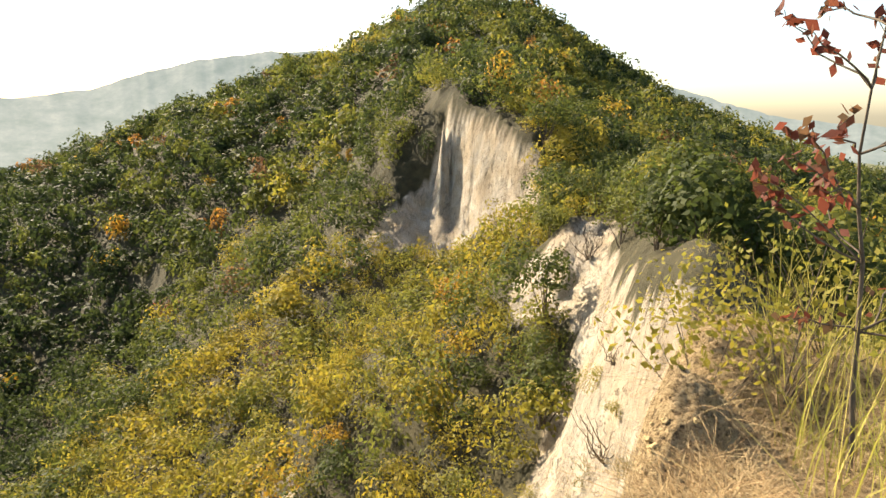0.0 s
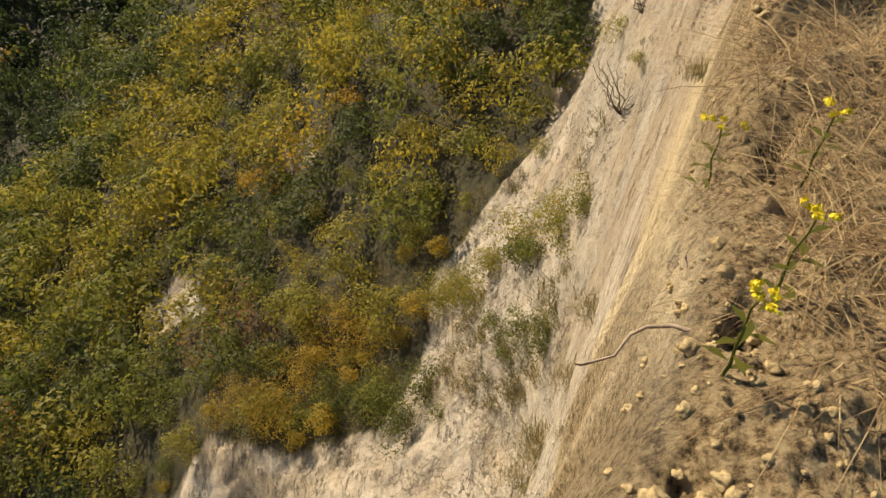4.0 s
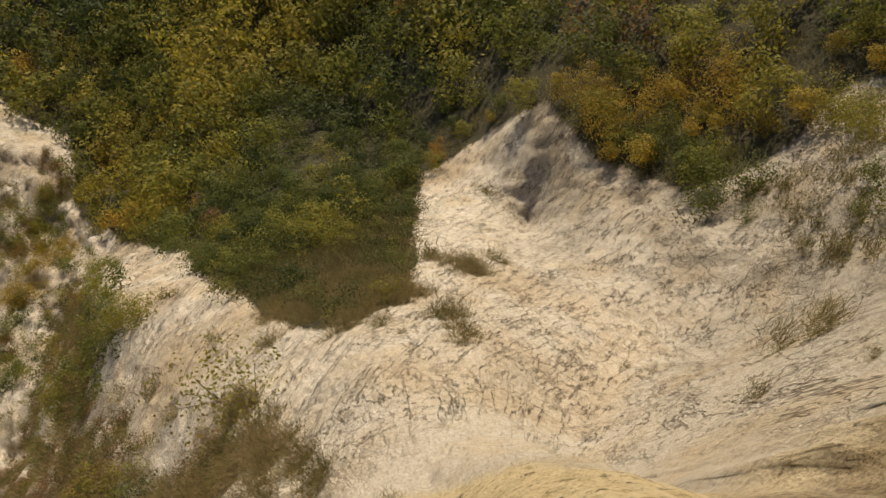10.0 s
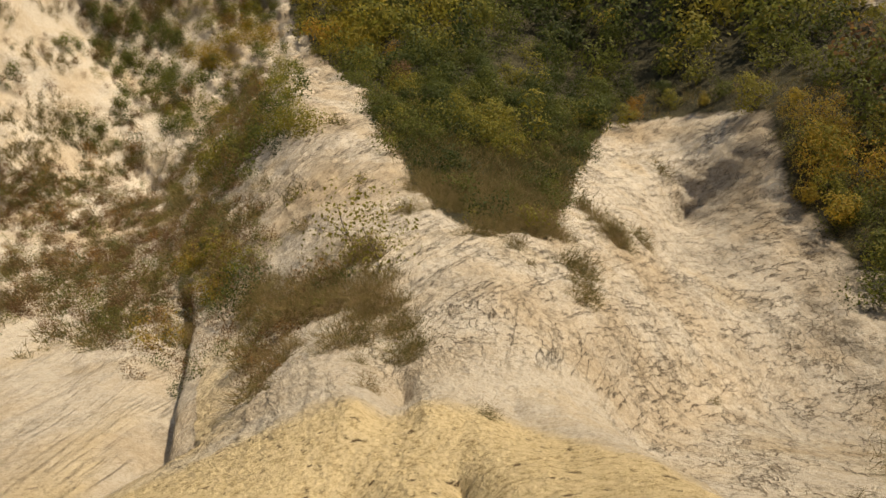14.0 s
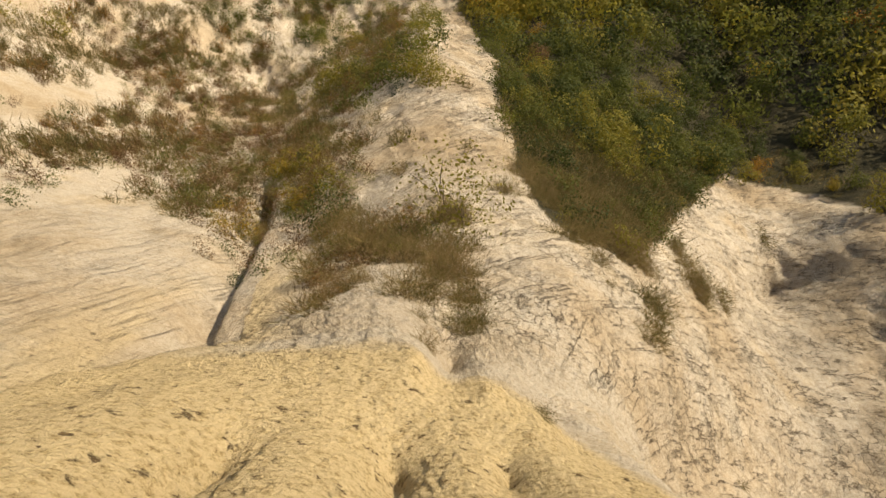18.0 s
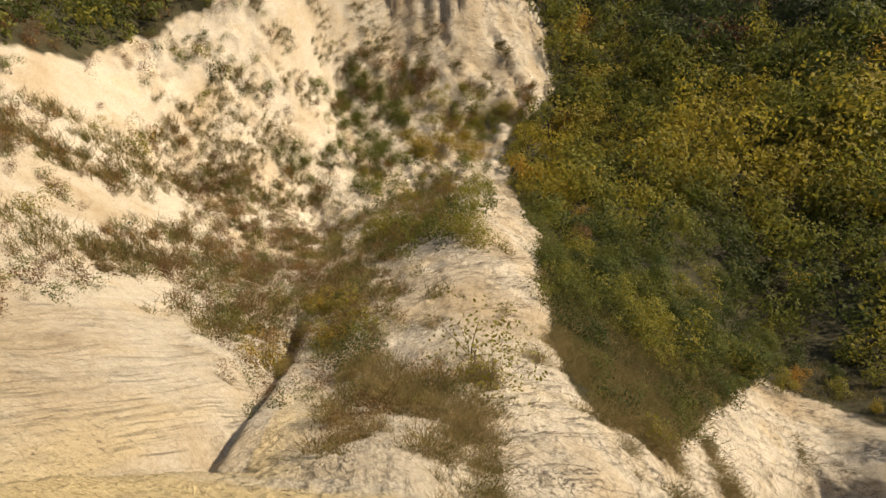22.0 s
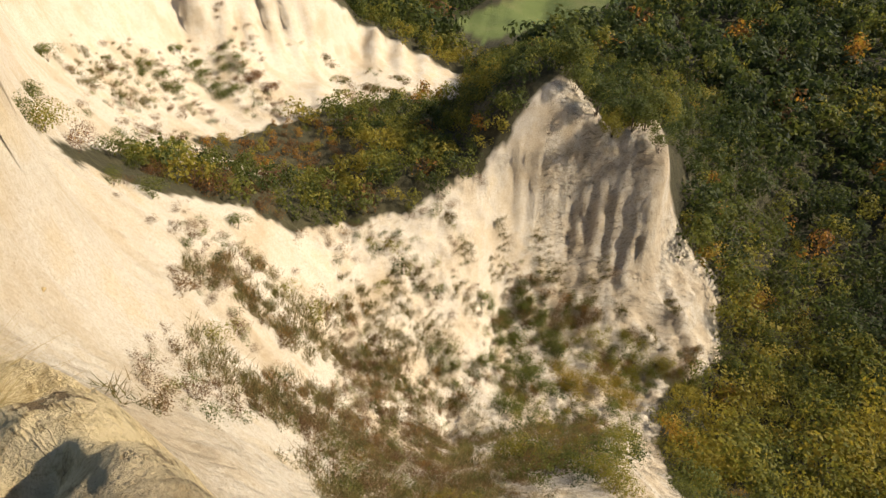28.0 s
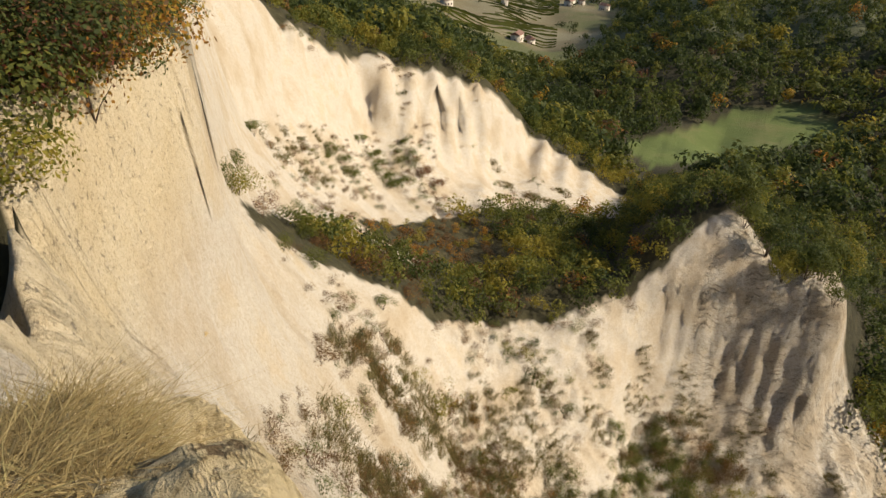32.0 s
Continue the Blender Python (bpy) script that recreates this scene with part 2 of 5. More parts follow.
# ---- the land: ridges, rims, gullies and slopes, as (bearing to the left of north in degrees, distance, height) from the lookout ----
LAND = {
    "rim": [(-16.1, 50.4, -6.38), (-17.1, 35.4, -5.91), (-18, 20.3, -4.82), (-19.9, 11.3, -3.76), (-18.7, 6.3, -2.7), (-18.8, 4.15, -1.95), (-17.8, 3.36, -1.78), (-15.6, 2.21, -1.6), (-15, 1.5, -1.54), (-13, 1.2, -1.5), (-11, 1.04, -1.48), (-6, 0.9, -1.47), (8, 0.78, -1.45), (23, 0.74, -1.45), (38.8, 0.7, -1.46), (66, 0.5, -1.55), (100, 0.47, -1.62), (132, 0.68, -1.65), (155, 1.2, -1.7), (163, 2, -1.75), (165.3, 2.9, -2.05), (166.3, 3.3, -2.3), (169.5, 3.45, -2.4), (175, 3.4, -2.3)],
    "rim_foot": [(-14.5, 9.3, -8.4), (-12.5, 3.9, -7.4), (-8.5, 2.4, -6.8), (-1.4, 1.5, -6.6), (-5.7, 2.05, -6.4), (-10.5, 2.9, -6.9)],
    "bank": [(-1.4, 1.22, -2.55), (-5.7, 1.68, -2.82), (-8.8, 2, -2.65), (-11.8, 2.55, -2.9), (3, 1, -2.3), (-6, 1.3, -2.2), (-11, 1.65, -2.1)],
    "nose": [(14.3, 1.42, -4.85), (65.2, 0.98, -5.03), (58.2, 1.1, -5.49), (90, 1.33, -5.98), (106.3, 1.72, -6.34), (120.9, 2.26, -6.51), (138.6, 2.6, -6.2), (147.9, 3.08, -5.98), (159.1, 3.75, -5.22), (162.5, 4.13, -4.6)],
    "nose_face": [(113.6, 0.91, -4.85), (120.9, 1.17, -4.8), (147, 1.37, -4.85), (161.1, 2.3, -4.34), (165.7, 2.98, -3.7), (165.8, 3.35, -3.1), (166.2, 3.8, -3.0)],
    "nose_foot": [(-2, 1.75, -7.6), (30, 1.75, -7.9), (62, 1.7, -8.6), (84, 2, -9.3), (103, 2.4, -9.6), (118, 3, -9.4), (142, 3.7, -8.6), (154, 4.5, -7.8), (161, 4.9, -7), (167.5, 4.7, -6.4), (175, 4.9, -5.4)],
    "south_rim": [(174, 6, -5.3), (175, 9.2, -5.2), (172, 13, -4.61), (169.1, 14.5, -4.89), (165.9, 16.5, -5.23), (162.2, 19, -5.6), (158.8, 22.5, -6.05), (157.8, 32.7, -6.82), (156.7, 60.6, -9.44), (151.3, 76.1, -15.81), (144, 90.8, -27.04), (141.6, 92.7, -27.19), (133.7, 105.4, -33.08), (129.6, 115, -41.97), (121, 120.3, -55.07)],
    "south_foot": [(171, 7, -6.6), (176, 10.9, -6.3), (171.5, 12.5, -7), (168.3, 14.1, -7.8), (165, 16, -8.9), (161.5, 18.4, -9.8), (158.3, 22, -10.9), (157.6, 32.6, -14.52), (154.9, 59.4, -19.36), (150.4, 74.1, -24.59), (143.7, 88.6, -33.09), (141.1, 90.6, -34.35), (133.6, 102.7, -42.46), (129, 112.5, -47.72), (119.7, 114.1, -55.84)],
    "near_spur": [(158.1, 25.5, -10.85), (157.4, 28, -13.52), (152.9, 33, -18.85), (144.5, 39, -26.07), (142.1, 41.5, -27.61), (137.4, 45, -32.55), (132, 49, -35.9), (126.3, 54, -36.31), (118.7, 57, -36.61), (114.5, 60, -34.79), (110.5, 63, -33.6), (105.4, 65, -36), (100.3, 66, -38.6)],
    "spur_foot": [(119.1, 54.3, -38.34), (114.8, 57, -41.45), (108.4, 59.1, -46.29), (101, 60.9, -48.97)],
    "spur_toe": [(99.3, 65.9, -49.69), (94.7, 61.3, -54.48), (90.6, 56, -59.23)],
    "spur_face": [(160.4, 18.2, -12.56), (153, 21.8, -17.53), (145.8, 27.5, -23.77), (136.1, 32.8, -36.19), (125.2, 40.2, -41.19), (115.3, 49.5, -48.85), (106.6, 50.2, -53.04), (98.1, 49.9, -57.03)],
    "gully": [(162.9, 9.54, -9.25), (153.9, 11.37, -13.85), (142.5, 16.7, -22.96), (131.1, 24, -33.94), (122.2, 30.3, -43.87), (106.7, 35.8, -49.23), (89.2, 37.7, -51.71)],
    "crack": [(162, 5, -8.6), (153.7, 5.02, -11.29), (129.8, 8.36, -18.28), (118.2, 14.1, -24.38), (111.4, 19.8, -30.29)],
    "white_spur": [(112.2, 2.26, -9.98), (104, 4.48, -13.03), (102.9, 11.1, -20.95), (99.4, 18.9, -27.82), (98.2, 24.6, -33.46), (93.7, 29.2, -41.78)],
    "bowl": [(68.5, 1.52, -8.49), (71.2, 4.37, -12.81), (69.7, 11.5, -23.06), (66.2, 19.4, -31.48)],
    "bowl_north": [(38, 1.97, -9.46), (38.7, 4.87, -14.35), (41.4, 11.7, -23.42), (44.7, 18.6, -31.39)],
    "bowl_rim": [(-20.7, 10.25, -14.34), (-9.2, 13.1, -19.57), (9.8, 15.5, -23.64), (23.1, 17.9, -26.59), (32.6, 21.9, -27.99), (41.8, 23.7, -33.93), (57.2, 29.4, -41.55)],
    "bowl_wall": [(-9.6, 8.58, -17.44), (10.5, 10.9, -21.99), (23.9, 13.3, -25.85), (32.2, 16.6, -31.16), (3.6, 5.47, -16.03), (18, 5.89, -16.75)],
    "bench": [(-14.9, 13.3, -13.49), (-3.9, 17.2, -19.31), (9, 19.1, -24.07), (21.1, 24.1, -26.79), (34.4, 27.9, -31.87), (49.9, 35.7, -39.37)],
    "pale_slope": [(-16.8, 18.3, -9.71), (-10.8, 30.4, -15.8), (-2.6, 25.4, -18.92), (2.5, 33.4, -19.44), (-11.9, 40.4, -10.2)],
    "mid_spur": [(-14.7, 45.4, -7.47), (-11, 45.4, -7.12), (-5.9, 44.4, -12.02), (-2.5, 43.4, -14.68), (9.4, 42.5, -20.97), (14.6, 41.5, -25.1), (27.3, 42.3, -31.71)],
    "behind_mid": [(-9.9, 54.4, -10.97), (-0.7, 56.4, -16.98), (9.6, 58.5, -23.5), (21.7, 60.8, -30.61)],
    "scarp_top": [(-15, 60.5, -9.05), (-12, 63, -8.8), (-9.5, 65.5, -6.7), (-7, 69, -3.9), (-4.2, 76, -2.1), (-1.5, 83, -1.3), (0.6, 90, -1.3), (3.3, 98, -2.7)],
    "scarp_foot": [(-9.6, 63.8, -8), (-6.2, 68, -9.6), (-3.2, 74, -11), (0.3, 88, -12.2), (4.4, 80, -13.6), (9.3, 76, -17.9), (13.6, 74, -22.5), (24.8, 77, -33.3)],
    "upper_crag": [(-0.3, 142.4, 3.73), (2.3, 144.4, 8.94), (4.3, 146.4, 9.11), (5.4, 141.5, 2.09)],
    "hill": [(-4.9, 180.5, 16.3), (1.3, 262.4, 34.7), (12.6, 236.8, 12.08), (22.8, 206.9, -6.51), (30, 190.2, -23.92), (36, 180.1, -36.19), (50, 172.1, -56.2)],
    "hill_east": [(-6.9, 250.6, 31.51), (-13.5, 240.9, 13.17), (-19, 233.1, -1.77), (-26.2, 225.4, -12.75), (-40, 200.1, -30.2)],
    "hill_flank": [(7.4, 120.5, -8), (14.6, 110.7, -20.39), (19.7, 151, -15.56), (25.9, 113.2, -41.89), (34, 120.2, -49.11)],
    "valley": [(32.5, 60.5, -35.55), (35.9, 100.2, -47.2), (60.2, 49.7, -47.55), (59.9, 75.1, -52.95), (62, 115, -57.2), (75, 150, -62.21), (89.2, 59.5, -61.27), (89, 102.6, -67.11), (91.8, 219.9, -63.64)],
    "inner_bowl": [(149.8, 46.7, -25.76), (152.6, 50.8, -22.31), (142.1, 60.2, -34.91), (134.6, 59.8, -39.61), (134.2, 77.8, -42.27), (132.8, 91.9, -43.63), (121, 69.2, -44.83), (120.6, 94.2, -51.24), (106, 76.5, -51.06)],
    "fields": [(120.1, 173.8, -66.28), (112.7, 188.5, -70.08), (104.4, 213.6, -69.95), (107.6, 235, -69.49), (115.4, 330.2, -63.05), (105.9, 385, -51.44), (95, 360, -44.2), (80, 330, -40.2), (62, 330, -24.2)],
    "south_hills": [(129.6, 149, -59.65), (129.3, 259, -79.52), (128.2, 419.3, -100.51), (135.4, 520.3, -93.42), (122.1, 620.5, -113.16), (122.9, 901.6, -100.62), (139, 801.9, -75.36), (106, 700, -60.26)],
    "plateau": [(168, 32, -10.5), (165, 60, -18), (158, 120, -40), (155, 300, -68), (-172, 4, -2.6), (-175, 12, -4.6), (-172, 40, -9), (-165, 120, -40), (-170, 400, -80)],
    "east": [(-23.1, 50.5, -8.68), (-24.9, 12.3, -3.98), (-29.6, 4.15, -2.2), (-58.1, 2.55, -1.95), (-117.5, 1.95, -2), (-59.6, 12.1, -4.6), (-99.5, 12, -5), (-44.9, 50.1, -17.2), (-79.9, 60, -24.2), (-119.9, 60, -24.2), (-60, 250.1, -60.2), (-110, 300, -70.2), (-40, 600.1, -75.2), (-100, 700, -85.2), (-160, 799.9, -85.2)],
    "shelf": [(0, 0.15, -1.62), (90, 0.2, -1.62), (180, 0.6, -1.64), (-90, 0.6, -1.6), (-147, 1.3, -1.62), (-172, 2.1, -1.75), (172, 2.6, -1.8), (172, 3.05, -1.92), (179, 3.1, -1.95), (-175, 3.9, -2.9), (-41.8, 1.27, -1.42), (-32.7, 2.39, -1.4), (-24, 1.69, -1.45), (-25, 0.7, -1.46), (-30, 1.05, -1.43), (-20, 2.6, -1.54), (-26, 3.2, -1.5), (-45, 2.1, -1.38), (180, 1.05, -1.66), (166, 1.35, -1.68), (160, 0.8, -1.66), (174, 1.6, -1.7), (178, 2.1, -1.74), (170, 2.3, -1.76), (-160, 2.6, -1.85), (-150, 0.9, -1.62), (140, 0.45, -1.63), (8, 0.6, -1.52), (23, 0.6, -1.52), (38, 0.55, -1.54), (20, 0.45, -1.55), (-13, 0.95, -1.53), (-19, 1.35, -1.54), (-21, 2, -1.52), (-5, 0.6, -1.55), (-22, 2.9, -1.56), (-23, 4.2, -1.85), (-30, 4.5, -1.75), (-22, 6.4, -2.5)],
    "ridge_top": [(-23, 25.4, -6.33), (-28.5, 25.2, -7.3), (-32, 40.1, -11.69), (-25.9, 35.4, -8.54), (-28.5, 15.2, -5.54), (-24.6, 7.26, -3.26)],
    "behind_rims": [(-5.9, 83.4, -1.29), (-2.8, 87.4, -0.77), (0.2, 85.4, -1.58), (-10, 80.4, -4.38), (4.3, 95.4, -2.77), (-3.9, 100.4, 2), (-11, 110.5, -2.39), (3.3, 120.4, 1.15), (149.2, 105.6, -24.88), (142, 112.2, -32.33), (133.7, 125.8, -39.76), (129.6, 131.4, -47.03), (159.9, 42.1, -8.96), (159.9, 55, -10.55), (174, 15, -5.7), (170, 17, -6), (166, 19.5, -6.4), (162, 23, -6.9), (161, 29, -7.6), (177, 13, -5.6), (179, 10, -5.4)],
    "distance": [(15, 500, -40), (8, 600, -20), (25, 700, -70), (32, 900, -90), (45, 900, -90), (70, 1200, -40), (95, 1300, 0), (-19, 700, -40), (-26, 900, -60), (-34, 950, -60)],
}


def warp(b, r):
    """Bearing and distance to a plane in which near and far land are alike in scale."""
    q = np.log1p(r / 3.0)
    return np.stack([-np.sin(np.radians(b)) * q, np.cos(np.radians(b)) * q], -1)


def lay_land():
    places, heights = [], []
    for line in LAND.values():
        rows = np.array(line, float)
        for k, (b, r, z) in enumerate(rows):
            places.append(warp(b, r)), heights.append(z / (r + 3))
    rail = ("rim", "rim_foot", "south_rim", "south_foot", "near_spur", "spur_foot", "bowl_rim", "mid_spur", "scarp_top", "scarp_foot", "white_spur")
    for name in rail:
        rows = np.array(LAND[name], float)
        for (b0, r0, z0), (b1, r1, z1) in zip(rows[:-1], rows[1:]):
            for f in (0.25, 0.5, 0.75):
                x = -r0 * math.sin(radians(b0)) * (1 - f) - r1 * math.sin(radians(b1)) * f
                y = r0 * math.cos(radians(b0)) * (1 - f) + r1 * math.cos(radians(b1)) * f
                r = math.hypot(x, y)
                places.append(warp(math.degrees(math.atan2(-x, y)), r)), heights.append((z0 * (1 - f) + z1 * f) / (r + 3))
    for b in range(-180, 180, 30):
        places.append(warp(b, 4500.0)), heights.append(-60 / 4503)
    p, h = np.array(places), np.array(heights)
    gap = np.linalg.norm(p[:, None] - p[None], axis=-1)
    n = len(p)
    a = np.zeros((n + 3, n + 3))
    a[:n, :n] = -gap + 1e-3 * np.eye(n)
    a[:n, n], a[n, :n] = 1, 1
    a[:n, n + 1:], a[n + 1:, :n] = p, p.T
    return p, np.linalg.solve(a, np.r_[h, 0, 0, 0])


KNOTS, WEIGHTS = lay_land()


def land(b, r):
    """The height of the bare land at bearings and distances."""
    b, r = np.broadcast_arrays(np.asarray(b, float), np.asarray(r, float))
    q, out = warp(b.ravel(), r.ravel()), np.empty(b.size)
    for s in range(0, b.size, 20000):
        c = q[s:s + 20000]
        d = np.sqrt(((c[:, None, 0] - KNOTS[None, :, 0]) ** 2 + (c[:, None, 1] - KNOTS[None, :, 1]) ** 2))
        out[s:s + 20000] = -d @ WEIGHTS[:-3] + WEIGHTS[-3] + c @ WEIGHTS[-2:]
    return (out * (r.ravel() + 3)).reshape(b.shape)


def height(x, y):
    return land(np.degrees(np.arctan2(-np.asarray(x, float), np.asarray(y, float))), np.hypot(x, y))


def lattice(ix, iy, seed):
    n = (ix.astype(np.int64) * 374761393 + iy.astype(np.int64) * 668265263 + seed * 974634777) & 0xFFFFFFFF
    n = ((n ^ (n >> 13)) * 1274126177) & 0xFFFFFFFF
    return ((n ^ (n >> 16)) & 0xFFFF) / 65535.0


def grain(x, y, seed=0):
    """Smooth noise from 0 to 1 on a plane."""
    ix, iy = np.floor(x), np.floor(y)
    u, v = x - ix, y - iy
    u, v = u * u * (3 - 2 * u), v * v * (3 - 2 * v)
    a, b = lattice(ix, iy, seed), lattice(ix + 1, iy, seed)
    c, d = lattice(ix, iy + 1, seed), lattice(ix + 1, iy + 1, seed)
    return (a * (1 - u) + b * u) * (1 - v) + (c * (1 - u) + d * u) * v


def layers(x, y, octaves=4, seed=0):
    total, size, top = 0.0, 1.0, 0.0
    for k in range(octaves):
        total, top = total + size * grain(x * 2 ** k, y * 2 ** k, seed + 17 * k), top + size
        size *= 0.5
    return total / top


def inside(x, y, ring):
    """Whether points lie in a ring of (bearing, distance) corners."""
    px = np.array([-r * math.sin(radians(b)) for b, r in ring])
    py = np.array([r * math.cos(radians(b)) for b, r in ring])
    out = np.zeros(np.shape(x), bool)
    for k in range(len(ring)):
        x0, y0, x1, y1 = px[k - 1], py[k - 1], px[k], py[k]
        if y0 != y1:
            out ^= ((y0 > y) != (y1 > y)) & (x < (x1 - x0) * (y - y0) / (y1 - y0) + x0)
    return out


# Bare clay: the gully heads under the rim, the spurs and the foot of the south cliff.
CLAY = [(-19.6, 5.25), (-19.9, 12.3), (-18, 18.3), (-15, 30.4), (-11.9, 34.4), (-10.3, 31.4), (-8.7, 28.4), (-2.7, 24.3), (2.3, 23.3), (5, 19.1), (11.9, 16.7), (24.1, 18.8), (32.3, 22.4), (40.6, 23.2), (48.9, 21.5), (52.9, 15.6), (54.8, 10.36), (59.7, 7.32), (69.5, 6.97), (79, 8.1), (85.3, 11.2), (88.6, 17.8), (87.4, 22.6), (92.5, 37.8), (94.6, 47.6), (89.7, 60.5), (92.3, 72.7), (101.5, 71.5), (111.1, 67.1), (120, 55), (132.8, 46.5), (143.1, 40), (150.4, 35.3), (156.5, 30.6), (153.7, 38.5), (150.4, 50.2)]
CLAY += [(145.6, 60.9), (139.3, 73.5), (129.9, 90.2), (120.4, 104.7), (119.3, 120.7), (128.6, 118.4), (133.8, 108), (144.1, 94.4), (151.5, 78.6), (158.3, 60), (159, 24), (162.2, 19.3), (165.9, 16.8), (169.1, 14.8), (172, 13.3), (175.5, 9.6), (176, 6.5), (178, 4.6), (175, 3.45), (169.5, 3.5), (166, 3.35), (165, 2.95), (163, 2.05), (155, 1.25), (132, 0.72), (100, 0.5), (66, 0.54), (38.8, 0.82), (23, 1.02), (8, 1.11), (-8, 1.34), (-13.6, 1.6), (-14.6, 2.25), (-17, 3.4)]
FIELD = [(120.6, 168.8), (112.1, 230.2), (106.6, 244.9), (104, 218.7), (109.3, 184.5), (117.9, 145.9)]
VERGE = [(121, 150), (117.9, 126), (109.3, 160), (103.6, 194), (104, 220), (109.3, 186), (117.9, 148), (120.6, 168)]
VINES = [(150, 330.4), (131.4, 299.2), (124.1, 359.3), (122.1, 560.3), (126.2, 700.8), (149.2, 701.1)]


# A narrow washed-out gully that runs down from the lookout's knob.
CRACK = [(-1.6, -4.6), (-2.5, -5.7), (-3.9, -6.3), (-5.8, -7.0), (-9.3, -8.3)]


CRAGS = [[(-10.6, 45.3), (-14.6, 46.5), (-16.5, 24.5), (-11.5, 37.2), (-5.5, 40.7), (-5.9, 46.0)],
         [(0.5, 90.1), (-4.9, 75.5), (-9.6, 65), (-7.6, 64), (-2.7, 73), (4.3, 75), (9.2, 75), (7.2, 79.5), (1.3, 88)],
         [(156.6, 39.8), (150.8, 58.1), (144.9, 60.4), (138.7, 55.2), (141.9, 50.0), (149.3, 49.0), (155.6, 35.0), (157.2, 33.0)],
         [(155.4, 56.5), (148.3, 75.2), (141.2, 88.3), (133.3, 101.2), (120.7, 111.3), (125.0, 95.9), (131.6, 92.8), (136.5, 92.7), (140.2, 87.8), (143.4, 81.7), (146.2, 67.6), (150.4, 68.4), (154.4, 59.0)],
         [(14.1, 43.5), (13.2, 38.8), (17.2, 40.4), (17.6, 42.6)], [(33.4, 40.9), (27.6, 38.9), (28.0, 33.5), (34.5, 37.3)]]


def on_crag(x, y):
    out = np.zeros(np.shape(x), bool)
    for ring in CRAGS:
        out |= inside(x, y, ring)
    return out


def beside_crack(x, y):
    """How far places lie from the gully."""
    out = np.full(np.shape(x), 99.0)
    for (x0, y0), (x1, y1) in zip(CRACK[:-1], CRACK[1:]):
        f = np.clip(((x - x0) * (x1 - x0) + (y - y0) * (y1 - y0)) / ((x1 - x0) ** 2 + (y1 - y0) ** 2), 0, 1)
        out = np.minimum(out, np.hypot(x - x0 - f * (x1 - x0), y - y0 - f * (y1 - y0)))
    return out


def relief(x, y, bare):
    """Lumps and swells that lie on the land: clods near by, erosion on clay, broken ground under the woods."""
    r = np.hypot(x, y)
    lumps = layers(x * 1.3, y * 1.3, 5, 11) - 0.5
    rills = np.abs(2 * layers(x * 0.42 + 3, y * 0.42, 4, 57) - 1)
    far = np.clip(r / 25, 0.1, 1.6)
    far = far * np.where((np.arctan2(-x, y) > 1.9) & (r > 15), 0.5, 1)
    out = bare * far * (0.5 * lumps + 0.9 * (rills - 0.3) * (r > 6))
    # Wash lines that run outwards and down.
    arc = np.arctan2(-x, y) * np.clip(r, 2, 60)
    wash = np.abs(2 * layers(arc * 1.5 + 0.8 * lumps, r * 0.22, 4, 67) - 1)
    out = out + bare * np.clip(r / 25, 0.1, 0.8) * (r > 2.5) * 0.34 * (wash - 0.3)
    out = out + bare * np.where(r < 10, np.clip(r / 12, 0.08, 0.45), np.clip(r / 25, 0.45, 1.3)) * 0.45 * (layers(x * 3.1, y * 3.1, 4, 61) - 0.5)
    out = out + (1 - bare) * lumps * np.clip(r / 60, 0.05, 1.2)
    out = out + (layers(x * 9, y * 9, 4, 23) - 0.5) * np.clip(0.03 + 0.03 * r, 0.05, 0.16) * np.clip(2.2 - r / 6, 0, 1) * (r > 0.1)
    out = out - (0.7 + 0.06 * r) * np.clip((r - 3.8) / 1.2, 0, 1) * np.exp(-(beside_crack(x + 0.25 * lumps, y + 0.25 * lumps) / (0.20 + 0.018 * r)) ** 2)
    out = out + (layers(x * 22, y * 22, 3, 29) - 0.5) * 0.045 * np.clip(2.4 - r / 2.2, 0, 1)
    return out + (layers(x / 45, y / 45, 4, 41) - 0.5) * np.clip((r - 110) / 16, 0, 12)


def surface(x, y):
    x, y = np.asarray(x, float), np.asarray(y, float)
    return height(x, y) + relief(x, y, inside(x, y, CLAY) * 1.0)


# The lookout's edge, as y and x.
EDGE_Y = np.array([-3.21, -2.81, -1.91, -1.09, -0.46, -0.08, 0.20, 0.61, 0.90, 1.06, 1.29, 1.53, 2.13, 3.20, 3.93, 5.97, 10.63, 19.31])
EDGE_X = np.array([-0.78, -0.74, -0.58, -0.51, -0.51, -0.46, -0.46, -0.38, 0.09, 0.20, 0.30, 0.42, 0.59, 1.03, 1.34, 2.02, 3.85, 6.27])


def from_edge(x, y):
    """How far a place lies in from the edge."""
    return x - np.interp(y, EDGE_Y, EDGE_X)


# ---- ground mesh ----


